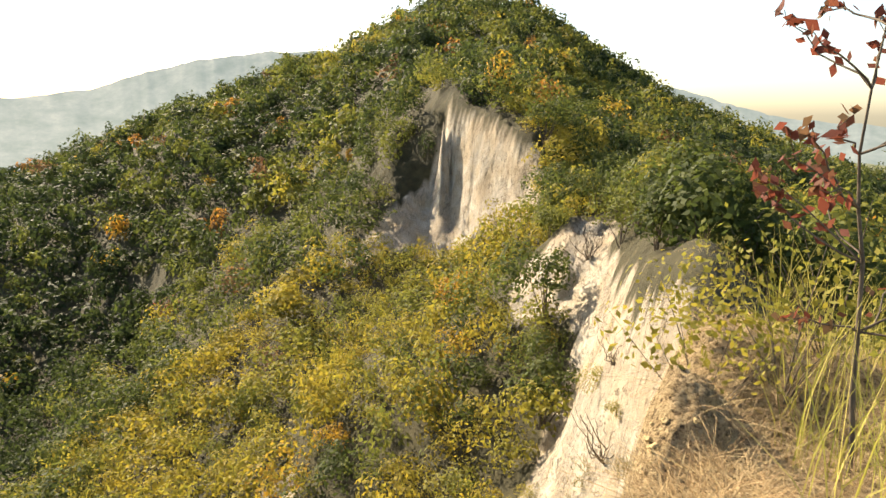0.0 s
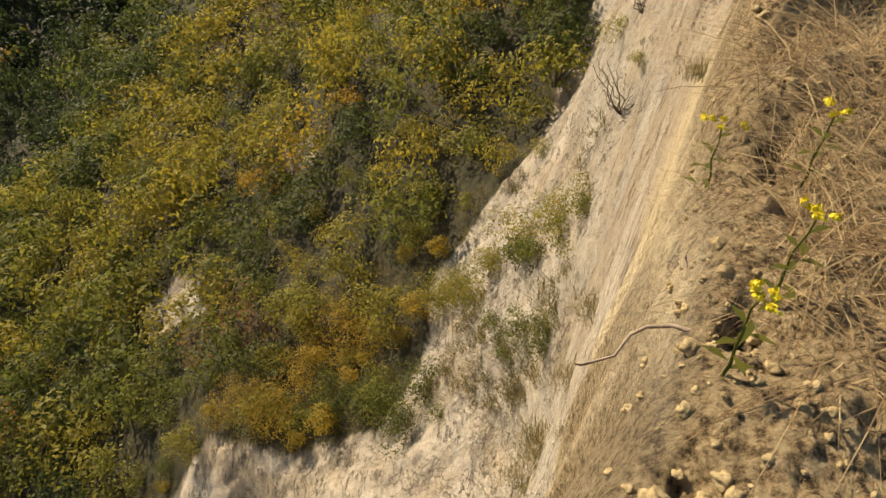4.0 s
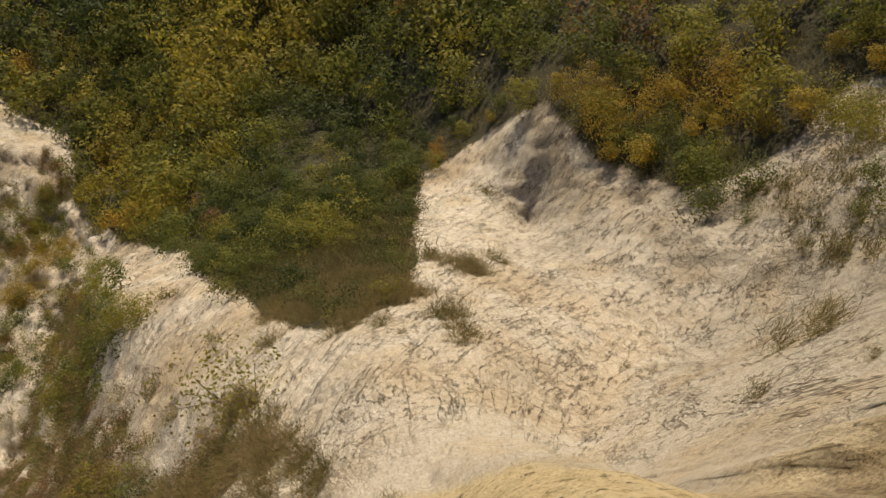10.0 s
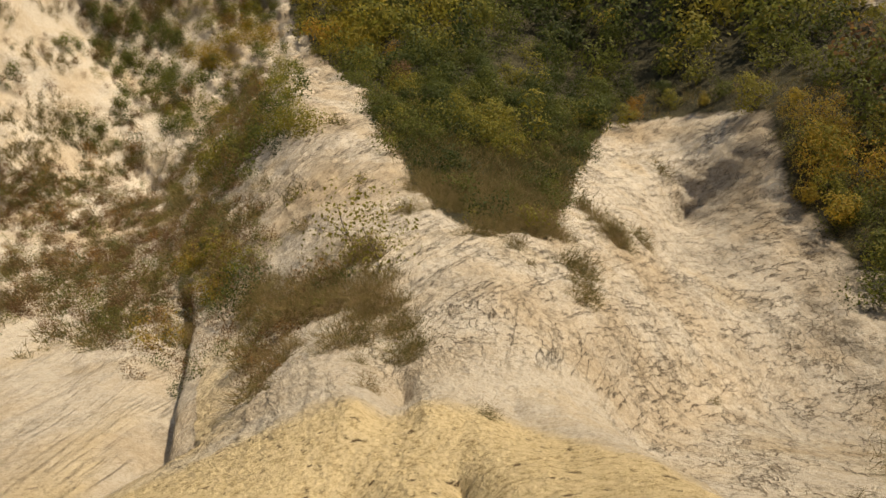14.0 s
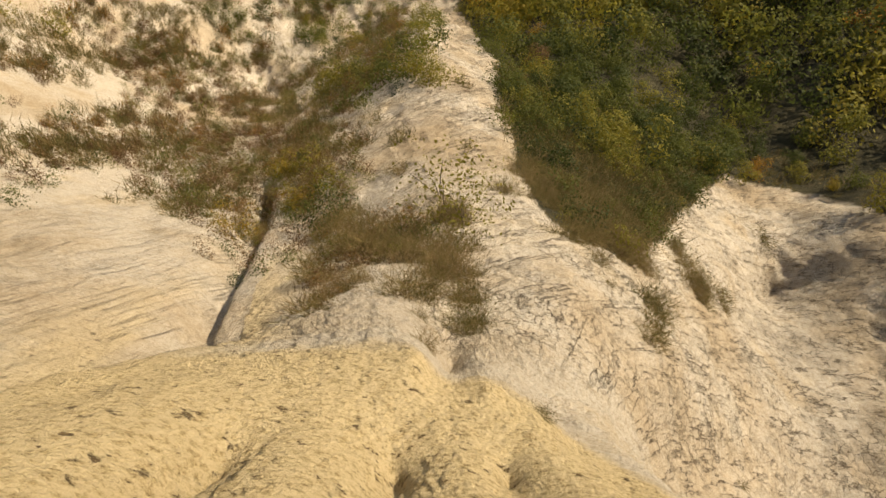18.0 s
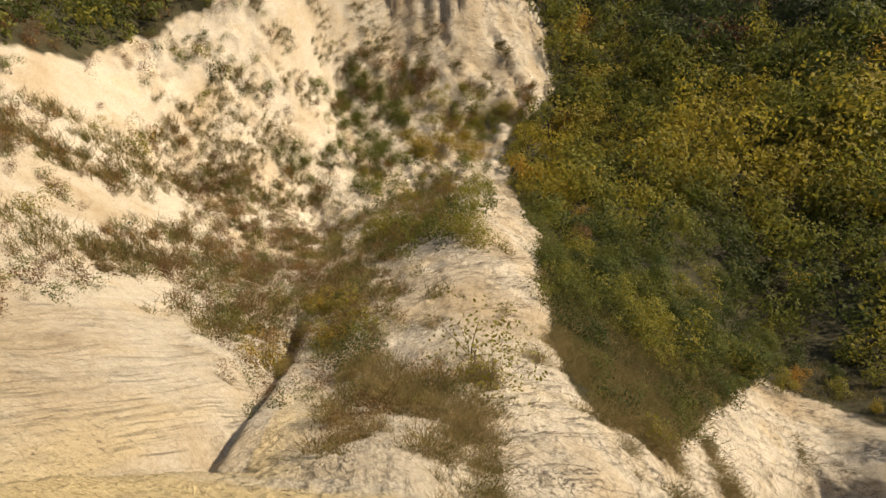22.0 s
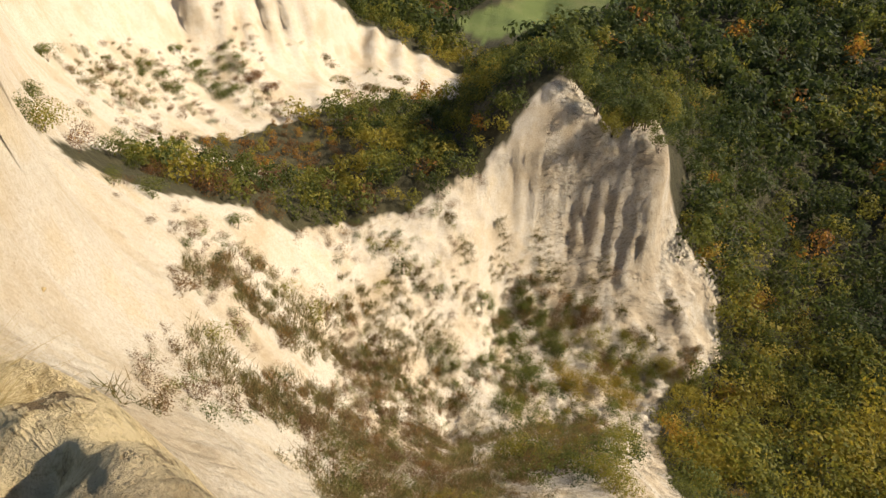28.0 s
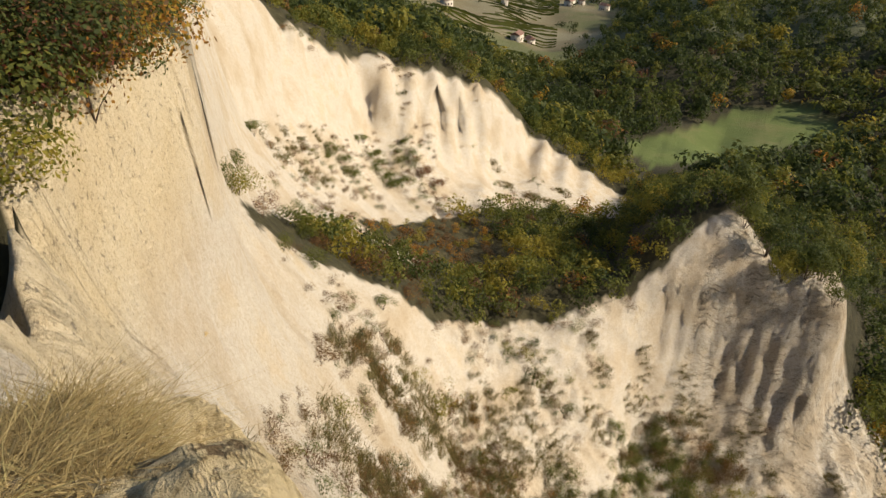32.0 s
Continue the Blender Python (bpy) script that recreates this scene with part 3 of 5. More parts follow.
def build_ground():
    bearings = np.r_[np.arange(-37, 180, 0.4), np.arange(180, 323, 2.6)]
    rings = np.r_[np.geomspace(0.06, 0.5, 24)[:-1], np.geomspace(0.5, 8.0, 230)[:-1], np.geomspace(8.0, 130.0, 280)[:-1], np.geomspace(130.0, 4600.0, 90)]
    b, r = np.meshgrid(bearings, rings, indexing="ij")
    z = land(b, r)
    x, y = -r * np.sin(np.radians(b)), r * np.cos(np.radians(b))
    dz = np.gradient(z, rings, axis=1)
    steep = np.clip((np.abs(dz) - 0.9) / 2.0, 0, 1)
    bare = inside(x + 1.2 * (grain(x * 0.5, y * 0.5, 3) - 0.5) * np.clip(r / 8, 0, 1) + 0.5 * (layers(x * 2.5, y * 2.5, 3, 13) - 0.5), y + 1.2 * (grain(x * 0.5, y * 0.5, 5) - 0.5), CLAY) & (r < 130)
    bare = np.maximum(bare * 1.0, steep * (r > 25) * (r < 160) * (b > 100))
    bare = np.maximum(bare, on_crag(x + 1.5 * (layers(x * 0.6, y * 0.6, 3, 3) - 0.5), y + 1.5 * (layers(x * 0.6, y * 0.6, 3, 5) - 0.5)) * 1.0)
    meadow = inside(x, y, FIELD) * 1.0
    # Flutes that run down the steep faces, and the coarser bays between them.
    z = z + relief(x, y, bare) * np.where((r < 4.6) | ((b < 25) & (r < 12)), 1 - 0.85 * np.clip((np.abs(dz) - 0.5) / 1.2, 0, 1), 1)
    arc = np.radians(b) * np.clip(r, 4, 130)
    bent = arc + 2.2 * (layers(arc * 0.35, z * 0.22, 3, 33) - 0.5)
    flute = np.abs(2 * layers(bent * np.where(r > 78, 0.7, 0.75), z * 0.07, 5, 31) - 1)
    crumbs = layers(bent * 0.55, z * 0.55, 5, 37) - 0.5
    bay = layers(arc * 0.13 + 9, z * 0.03, 2, 71) - 0.5
    push = steep * (r > 4) * np.clip(r / 55, 0.1, 1.6) * (np.where(r > 78, 1.5, 1.5) * (0.35 - flute) + np.where(r > 78, 0.9, 1.0) * crumbs + np.where(r > 78, 4.4, 1.5) * bay)
    push = push * np.where((b > 162) & (r < 22), 0.3, 1)
    girth = np.radians(b) * np.clip(r, 0.8, 60)
    push = push + steep * (r > 0.8) * np.clip(6.5 - r, 0, 1) * (0.24 * np.clip(r / 4, 0.2, 1) * (layers(girth * 4, z * 4, 5, 39) - 0.5) + 0.10 * np.clip(r / 3, 0.3, 1) * (layers(girth * 12, z * 12, 3, 43) - 0.5))
    ribs = np.abs(2 * layers(arc * 0.9 + 0.25 * z, z * 0.10 + 4, 4, 83) - 1)
    push = push + np.clip((steep - 0.25) / 0.5, 0, 1) * (b > 118) * (r > 28) * (b < 171) * np.clip(r / 40, 0.25, 1.5) * (1.1 * (0.35 - ribs) + 1.2 * (layers(arc * 0.8, z * 0.5, 4, 87) - 0.5))
    # Two deep bays in the south cliff.
    hollow = np.clip(1.5 - np.abs(b - 143.9) / 0.8, 0, 1) + np.clip(1.6 - np.abs(b - 136.9) / 1.3, 0, 1)
    push = push + steep * (r > 78) * 3.2 * hollow
    x, y = x * (1 + push / r), y * (1 + push / r)
    nb, nr = b.shape
    verts = np.stack([x, y, z], -1).reshape(-1, 3)
    k = np.arange(nb)[:, None] * nr + np.arange(nr - 1)[None]
    nxt = ((np.arange(nb) + 1) % nb)[:, None] * nr + np.arange(nr - 1)[None]
    quads = np.stack([k, k + 1, nxt + 1, nxt], -1).reshape(-1, 4)[:, ::-1]
    mesh = bpy.data.meshes.new("ground")
    mesh.vertices.add(len(verts) + 1)
    mesh.vertices.foreach_set("co", np.r_[verts.ravel(), (0, 0, float(z[:, 0].mean()))])
    first = np.arange(nb) * nr
    caps = np.stack([np.full(nb, len(verts)), first, np.roll(first, -1)], -1)
    mesh.loops.add(quads.size + caps.size)
    mesh.loops.foreach_set("vertex_index", np.r_[quads.ravel(), caps.ravel()].astype(np.int32))
    mesh.polygons.add(len(quads) + len(caps))
    mesh.polygons.foreach_set("loop_start", np.r_[np.arange(len(quads)) * 4, quads.size + np.arange(len(caps)) * 3].astype(np.int32))
    mesh.update(calc_edges=True)
    mesh.polygons.foreach_set("use_smooth", np.ones(len(quads) + len(caps), bool))
    vines = inside(x, y, VINES) * 1.0
    shaken = z + 0.5 * (layers(x * 3, y * 3, 3, 8) - 0.5)
    inward = from_edge(x, y) + 0.12 * (layers(x * 5, y * 5, 3, 18) - 0.5)
    north = np.clip((shaken + 2.15) / 0.3, 0, 1) * np.clip(0.45 + inward / 0.14, 0, 1) * (r < 30) * np.clip((y + 2.2) / 0.8, 0, 1)
    bank = np.clip((b + 15) / 4, 0, 1) * np.clip((9 - b) / 4, 0, 1) * np.clip((shaken + 3.0) / 0.3, 0, 1) * (r > 0.5) * (r < 2.4)
    north = np.maximum(north, 0.65 * bank)
    ochre = (1 - north) * np.clip((shaken + np.where(b < 70, 3.9 + 3.7 * np.clip((b - 20) / 50, 0, 1), 7.6)) / 0.9, 0, 1) * np.clip((5.0 - r) * 1.5, 0, 1) * (0.6 + 0.4 * np.clip((b + 3) / 16, 0, 1)) * np.clip((b + 24) / 4, 0, 1) * (b < 200)
    bluff = np.clip((b - 156) / 4, 0, 1) * np.clip((34 - r) / 6, 0, 1) * (r > 8) * np.clip((z + 10.5) / 2.5, 0, 1)
    ochre = np.maximum(ochre, 0.55 * bluff)
    # Yellow clay along both banks of the gully, and the pale slab on its north side.
    off = beside_crack(x, y) + 0.8 * (layers(x * 1.5, y * 1.5, 3, 47) - 0.5)
    slab = y - np.interp(-x, [-q[0] for q in CRACK], [q[1] for q in CRACK])
    ochre = np.maximum(ochre, 0.75 * np.clip((2.0 - off) / 0.8, 0, 1) * np.clip((off - 0.35) / 0.3, 0, 1) * ((slab < 0.1) | (slab > 1.0)) * np.clip((9 - r) / 3, 0, 1) * np.clip((r - 3) / 1.5, 0, 1))
    bare = np.maximum(bare, (1 - north) * np.clip(4.0 - r, 0, 1))
    # Last mask: old clay near the ridge, plus painted shade on the bowl wall.
    for name, values in (("clay", bare), ("meadow", np.maximum(meadow, vines)), ("vines", vines), ("afar", np.clip((r - 280) / 60, 0, 1)), ("near", north * ((1 - bare) * np.clip(1.5 - r / 8.0, 0, 1) + bare * 0.9)), ("arc", arc), ("reach", r), ("washed", (b > -20) * (b < 180) * np.clip(r - 2.0, 0, 1) * np.clip((160 - r) / 60, 0, 1) * np.where(b > 112, np.where(r < 14, 0.4, 0.12), 1.0)), ("ochre", ochre), ("weathered_shaded", np.maximum(np.clip((4 - b) / 8, 0, 1) * np.clip((r - 4) / 6, 0, 1) * (b > -60), 0.75 * np.clip((38 - b) / 14, 0, 1) * np.clip((r - 8) / 5, 0, 1) * (b > -60)))):
        mesh.attributes.new(name, "FLOAT", "POINT").data.foreach_set("value", np.r_[values.ravel(), 0].astype(np.float32))
    mesh.materials.append(GROUND)
    return tagged(new("ground", mesh), "pale eroded clay slopes and wooded hillsides under scrub", "ground", kind="structure")


ground = build_ground()

# ---- plants ----


def mesh_of(name, verts, faces, material, hue=None):
    """A mesh from arrays of corners and of faces that all have as many sides."""
    mesh = bpy.data.meshes.new(name)
    verts, faces = np.asarray(verts, float), np.asarray(faces, np.int32)
    mesh.vertices.add(len(verts))
    mesh.vertices.foreach_set("co", verts.ravel())
    mesh.loops.add(faces.size)
    mesh.loops.foreach_set("vertex_index", faces.ravel())
    mesh.polygons.add(len(faces))
    mesh.polygons.foreach_set("loop_start", (np.arange(len(faces)) * faces.shape[1]).astype(np.int32))
    mesh.update(calc_edges=True)
    mesh.materials.append(material)
    if hue is not None:
        values = np.broadcast_to(np.asarray(hue, np.float32), (len(verts),))
        mesh.attributes.new("hue", "FLOAT", "POINT").data.foreach_set("value", np.ascontiguousarray(values))
    return mesh


def unit(v):
    return v / np.maximum(np.linalg.norm(v, axis=-1, keepdims=True), 1e-9)


def foliage(seed, leaves, leaf, wide, tall, lobes=7, base=0.25):
    """A crown of leaf clusters on uneven lobes, about a stem at the origin: corners, four to a leaf."""
    rng = np.random.default_rng(seed)
    centres = rng.normal(0, 1, (lobes, 3)) * (wide * 0.27, wide * 0.27, tall * 0.16) + (0, 0, tall * (base + (1 - base) * 0.5))
    centres[0] = (0, 0, tall * 0.72)
    size = rng.uniform(0.22, 0.40, lobes) * wide
    pick = rng.choice(lobes, leaves, p=size ** 2 / (size ** 2).sum())
    out = unit(rng.normal(0, 1, (leaves, 3)) + (0, 0, 0.35))
    depth = rng.uniform(0.55, 1.08, leaves) ** 0.7
    spot = centres[pick] + out * (size[pick] * depth)[:, None] * (1, 1, tall / wide * 0.75)
    spot[:, 2] = np.maximum(spot[:, 2], tall * 0.06)
    face = unit(out + (0, 0, 0.25) + rng.normal(0, 0.36, (leaves, 3)))
    side = unit(np.cross(face, rng.normal(0, 1, (leaves, 3))))
    up = np.cross(face, side)
    long, broad = leaf * rng.uniform(0.7, 1.5, leaves)[:, None], leaf * rng.uniform(0.4, 0.8, leaves)[:, None]
    return np.stack([spot - up * long, spot + side * broad, spot + up * long, spot - side * broad], 1).reshape(-1, 3)


def stems(seed, tall, thick, count, spread):
    """Tapered, bent stems from one root: corners and four-sided faces."""
    rng = np.random.default_rng(seed)
    verts, faces = [], []
    for k in range(count):
        lean = rng.normal(0, spread, 2) * (0.3 if k == 0 else 1)
        bend = rng.normal(0, 0.08 * tall, 2)
        for step in range(4):
            f = step / 3
            mid = np.array([*(lean * f * tall + bend * f * f), tall * f * (1 if k == 0 else 0.8) - 0.12 * tall * (step == 0)])
            fat = thick * (1 - 0.8 * f) * (1 if k == 0 else 0.65)
            for side in range(5):
                a = 2 * math.pi * side / 5
                verts.append(mid + (math.cos(a) * fat, math.sin(a) * fat, 0))
        start = len(verts) - 20
        for step in range(3):
            for side in range(5):
                a, b = start + step * 5 + side, start + step * 5 + (side + 1) % 5
                faces.append((a, b, b + 5, a + 5))
    return np.array(verts), np.array(faces)


def part(name, mesh, parent, label=""):
    ob = new(name, mesh)
    ob.parent = parent
    return tagged(ob, label)


def quads(n):
    return np.arange(n * 4, dtype=np.int32).reshape(n, 4)


def woods(name, label, spots, template, hues, seed, leaf_material=None):
    """Many far plants joined into one object: spots are rows of x, y, z, height; template is a list of crowns of unit height."""
    rng = np.random.default_rng(seed)
    verts, hue = [], []
    for n, (x, y, z, tall) in enumerate(spots):
        crown = template[rng.integers(len(template))]
        a, stretch = rng.uniform(0, 6.283), rng.uniform(0.85, 1.2)
        c, s = math.cos(a) * tall / stretch, math.sin(a) * tall / stretch
        turned = crown @ np.array([[c, s, 0], [-s, c, 0], [0, 0, tall * stretch]])
        verts.append(turned + (x, y, z))
        hue.append(np.full(len(crown), hues[n]))
    verts = np.concatenate(verts)
    mesh = mesh_of(name, verts, quads(len(verts) // 4), leaf_material or LEAF, np.concatenate(hue))
    return tagged(new(name, mesh), label, "foliage", kind="stuff")


def scatter(seed, step, low, high, ring, keep):
    """Spots on a shaken grid in polar land: bearings low to high, distances ring; keep says which stay."""
    rng = np.random.default_rng(seed)
    out = []
    r = ring[0]
    while r < ring[1]:
        gap = step(r)
        n = max(1, int(radians(high - low) * r / gap))
        b = low + (high - low) * (np.arange(n) + rng.uniform(0.05, 0.95, n)) / n
        d = r + rng.uniform(-0.45, 0.45, n) * gap
        out.append(np.stack([-d * np.sin(np.radians(b)), d * np.cos(np.radians(b))], -1))
        r += gap
    p = np.concatenate(out)
    p = p[keep(p[:, 0], p[:, 1])]
    return p


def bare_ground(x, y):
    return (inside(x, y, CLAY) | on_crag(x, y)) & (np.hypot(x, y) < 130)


def slope_of(x, y):
    e = 0.02 * np.hypot(x, y) + 0.2
    return np.hypot(height(x + e, y) - height(x - e, y), height(x, y + e) - height(x, y - e)) / (2 * e)


def autumn(x, y, rng, low=0.12, gold=0.35):
    """The hue of plants at places: drifts of gold and green, with single red and brown ones."""
    drift = layers(x / 22, y / 22, 3, 91)
    spot = layers(x / 6, y / 6, 2, 97)
    hue = low + 0.62 * np.clip(0.9 * drift + 0.5 * spot - 0.45 + gold - 0.35 + rng.normal(0, 0.2, len(x)), 0, 1)
    hue = np.minimum(hue, 0.54)
    odd = rng.uniform(0, 1, len(x))
    hue = np.where(odd < 0.03, rng.uniform(0.62, 0.9, len(x)), hue)
    return np.clip(hue, 0.02, 0.98)


# Shrubs that stand close enough to be told apart, built with stems and a crown, then set out over the slope.
def shrub(seed, hue, leaves=800, leaf=0.034, wide=0.95):
    root = new("shrub")
    v, f = stems(seed, 0.62, 0.016, 4, 0.32)
    part("trunk", mesh_of("trunk", v, f, BARK), root)
    crown = foliage(seed + 50, leaves, leaf, wide, 1.0, 8, 0.1)
    part("crown", mesh_of("crown", crown, quads(leaves), LEAF, hue), root)
    return root


def tree(seed, hue, leaves=1000, leaf=0.031):
    root = new("tree")
    v, f = stems(seed, 0.75, 0.022, 6, 0.2)
    part("trunk", mesh_of("trunk", v, f, BARK), root)
    crown = foliage(seed + 70, leaves, leaf, 0.78, 1.0, 11, 0.28)
    part("crown", mesh_of("crown", crown, quads(leaves), LEAF, hue), root)
    return root


def low_shrub(seed, hue):
    """A low, fine-leaved, uneven shrub."""
    root = new("shrub")
    v, f = stems(seed, 0.5, 0.014, 6, 0.45)
    part("trunk", mesh_of("trunk", v, f, BARK), root)
    crown = foliage(seed + 50, 1100, 0.030, 1.2, 0.9, 13, 0.05)
    part("crown", mesh_of("crown", crown, quads(1100), LEAF, hue + np.repeat(np.random.default_rng(seed).normal(0, 0.06, 1100), 4)), root)
    return root


def rim_bush(seed, hue):
    """A dense bush with many small leaves."""
    root = new("bush")
    v, f = stems(seed, 0.4, 0.012, 6, 0.4)
    part("trunk", mesh_of("trunk", v, f, BARK), root)
    crown = foliage(seed + 50, 3600, 0.021, 1.25, 1.0, 14, 0.0)
    part("crown", mesh_of("crown", crown, quads(3600), LEAF, hue + np.repeat(np.random.default_rng(seed).normal(0, 0.06, 3600), 4)), root)
    return root


HUES = {"dark green": 0.17, "olive green": 0.28, "yellow-green": 0.45, "golden yellow": 0.60, "orange-brown": 0.74, "rust-red": 0.86}
KIND = list(HUES)


def stand_plants(build, name, category, group, rows, ground_word, seed):
    """Plants of their own at rows of x, y, height, hue word."""
    rng = np.random.default_rng(seed)
    models = {}
    for x, y, tall, word in rows:
        shape = int(rng.integers(2))
        z = float(surface(np.array([x]), np.array([y]))[0]) - 0.04 * tall
        m = Matrix.Translation((x, y, z)) @ Matrix.Rotation(rng.uniform(0, 6.28), 4, "Z")
        size = tall * rng.uniform(0.92, 1.08)
        if (word, shape) not in models:
            root = build(seed + 13 * KIND.index(word) + 7 * shape, HUES[word])
            models[word, shape] = root
            root.matrix_basis = m @ Matrix.Scale(size, 4)
            copy = root
        else:
            copy = copy_thing(models[word, shape], m)
            copy.scale = (size, size, size)
        copy.name = name.split()[-1]
        tagged(copy, f"{word} leafy {name} growing on {ground_word}", category, group)


def word_for(hue):
    return min(KIND, key=lambda k: abs(HUES[k] - hue))


rng = np.random.default_rng(5)
FAR_CROWN = [foliage(900 + k, 150, 0.072, 0.85, 1.0, 8, 0.12) for k in range(6)]
MID_CROWN = [foliage(930 + k, 150, 0.066, 0.9, 1.0, 9, 0.1) for k in range(6)]
NEAR_CROWN = [foliage(960 + k, 400, 0.042, 0.95, 1.0, 10, 0.1) for k in range(6)]


def near_slope(x, y):
    return ~bare_ground(x, y) & (slope_of(x, y) < 2.6)


# The scrub on the slope below the ridge and in the valley head.
spots = scatter(11, lambda r: 1.35 + r / 50, -13, 97, (15, 78), near_slope)
dist = np.hypot(spots[:, 0], spots[:, 1])
side = np.clip((np.degrees(np.arctan2(-spots[:, 0], spots[:, 1])) - 16) / 30, 0, 1)
side = side * (1 - 0.5 * np.clip((np.degrees(np.arctan2(-spots[:, 0], spots[:, 1])) - 68) / 15, 0, 1))
hue = autumn(spots[:, 0], spots[:, 1], rng, 0.14, 0.60 - 0.20 * side)
tall = (1.3 + dist / 42) * rng.uniform(0.5, 1.0, len(spots)) * np.where(rng.uniform(0, 1, len(spots)) < 0.3, 1.9, 1.2) * (1 + 0.45 * side * (dist > 34))
tall = tall * np.where(dist < 26, 0.75, 1)
order = np.argsort(dist)
close = order[:90]
stand_plants(shrub, "shrub", "shrub", "shrubs on the slope", [(spots[k, 0], spots[k, 1], tall[k], word_for(hue[k])) for k in close], "the steep wooded slope", 300)
rest = order[90:]
z = surface(spots[rest, 0], spots[rest, 1]) - 0.1
woods("scrub_thicket", "dense yellow-green and olive autumn scrub on a steep slope", np.c_[spots[rest], z, tall[rest]], NEAR_CROWN, hue[rest], 21)

# The hill, its flanks and the valley floor.
spots = scatter(12, lambda r: 2.6 + r / 90, -42, 97, (78, 300), lambda x, y: ~on_crag(x, y) & (slope_of(x, y) < 2.6))
dist = np.hypot(spots[:, 0], spots[:, 1])
hue = autumn(spots[:, 0], spots[:, 1], rng, 0.05, 0.34 - 0.2 * np.clip((np.degrees(np.arctan2(-spots[:, 0], spots[:, 1])) - 14) / 16, 0, 1) + 0.24 * np.clip((np.degrees(np.arctan2(-spots[:, 0], spots[:, 1])) - 74) / 10, 0, 1))
tall = (3.4 + dist / 110) * rng.uniform(0.6, 1.6, len(spots))
z = surface(spots[:, 0], spots[:, 1]) - 0.5
far = dist > 116
FINE_TREE = [foliage(945 + k, 260, 0.046, 0.8, 1.0, 10, 0.12) for k in range(6)]
woods("slope_wood", "mixed green, yellow and orange autumn wood in the valley head", np.c_[spots, z, tall][~far], FINE_TREE, hue[~far], 26)
woods("hill_wood", "green and yellow broadleaf wood over a rounded hill", np.c_[spots, z, tall][far], FAR_CROWN, hue[far], 22)

# The bowl behind the near spur, the rim of the south cliff and the valley beyond.
spots = scatter(13, lambda r: 1.15 + r / 95, 94, 158, (40, 130), lambda x, y: ~bare_ground(x, y) & (slope_of(x, y) < 1.5))
dist = np.hypot(spots[:, 0], spots[:, 1])
b = np.degrees(np.arctan2(-spots[:, 0], spots[:, 1]))
hue = autumn(spots[:, 0], spots[:, 1], rng, 0.14, 0.46)
red = inside(spots[:, 0], spots[:, 1], [(152, 46), (137, 56), (128, 62), (133, 78), (141, 78), (150, 60)])
hue = np.where(red & (rng.uniform(0, 1, len(hue)) < 0.6), rng.uniform(0.72, 0.9, len(hue)), hue)
tall = np.where(red, 1.15, 1.4 + dist / 90) * rng.uniform(0.7, 1.4, len(spots))
z = surface(spots[:, 0], spots[:, 1]) - 0.2
woods("bowl_scrub", "russet, olive and yellow scrub filling the bowl between clay spurs", np.c_[spots, z, tall], MID_CROWN, hue, 23)

# Woods across the valley.
spots = scatter(14, lambda r: 3.3 + r / 70, 88, 160, (130, 700), lambda x, y: ~inside(x, y, FIELD) & ~inside(x, y, VERGE) & ~inside(x, y, VINES))
dist = np.hypot(spots[:, 0], spots[:, 1])
hue = autumn(spots[:, 0], spots[:, 1], rng, 0.10, 0.16)
tall = (5.4 + dist / 160) * rng.uniform(0.75, 1.35, len(spots))
z = surface(spots[:, 0], spots[:, 1]) - 0.4
woods("valley_wood", "dark green broadleaf wood across the valley", np.c_[spots, z, tall], [c for c in FAR_CROWN], hue, 24)

# Trees and bushes along the ridge to the north and on the south cliff's rim.
spots = scatter(15, lambda r: 1.7 + r / 40, -35, -8, (26, 80), lambda x, y: ~bare_ground(x, y) & (slope_of(x, y) < 1.5))
hue = 0.08 + 0.3 * rng.uniform(0, 1, len(spots)) ** 1.3
rows = [(p[0], p[1], 3.4 * rng.uniform(0.6, 1.5), word_for(h)) for p, h in zip(spots, hue)]
stand_plants(tree, "oak tree", "tree", "trees on the ridge", rows[:120], "the ridge above the gullies", 500)
spots = scatter(16, lambda r: 0.9 + r / 40, 157, 179, (12.8, 58), lambda x, y: ~bare_ground(x, y) & (slope_of(x, y) < 2.0))
rows = [(p[0], p[1], (2.0 if math.hypot(*p) < 27 else 1.8) * rng.uniform(0.7, 1.4), KIND[int(rng.choice(6, p=[0.38, 0.3, 0.08, 0.04, 0.06, 0.14]))]) for p in spots]
rows = [(-2.3, -14.1, 2.0, "dark green"), (-2.9, -14.8, 2.3, "rust-red"), (-3.4, -15.4, 2.1, "dark green"), (-4.0, -16.0, 2.4, "orange-brown"), (-3.2, -16.1, 2.7, "dark green"), (-4.4, -16.8, 1.9, "olive green"), (-2.1, -15.2, 2.6, "olive green"), (-1.0, -13.9, 2.3, "dark green")] + rows
stand_plants(rim_bush, "bush", "bush", "bushes on the cliff rim", rows[:130], "the edge of the clay cliff", 560)
spots = scatter(17, lambda r: 2.2, 99, 111, (66, 76), lambda x, y: slope_of(x, y) < 1.6)
stand_plants(tree, "oak tree", "tree", "trees on the spur", [(p[0], p[1], 3.2 * rng.uniform(0.7, 1.3), KIND[int(rng.choice(3))]) for p in spots], "the clay spur", 580)

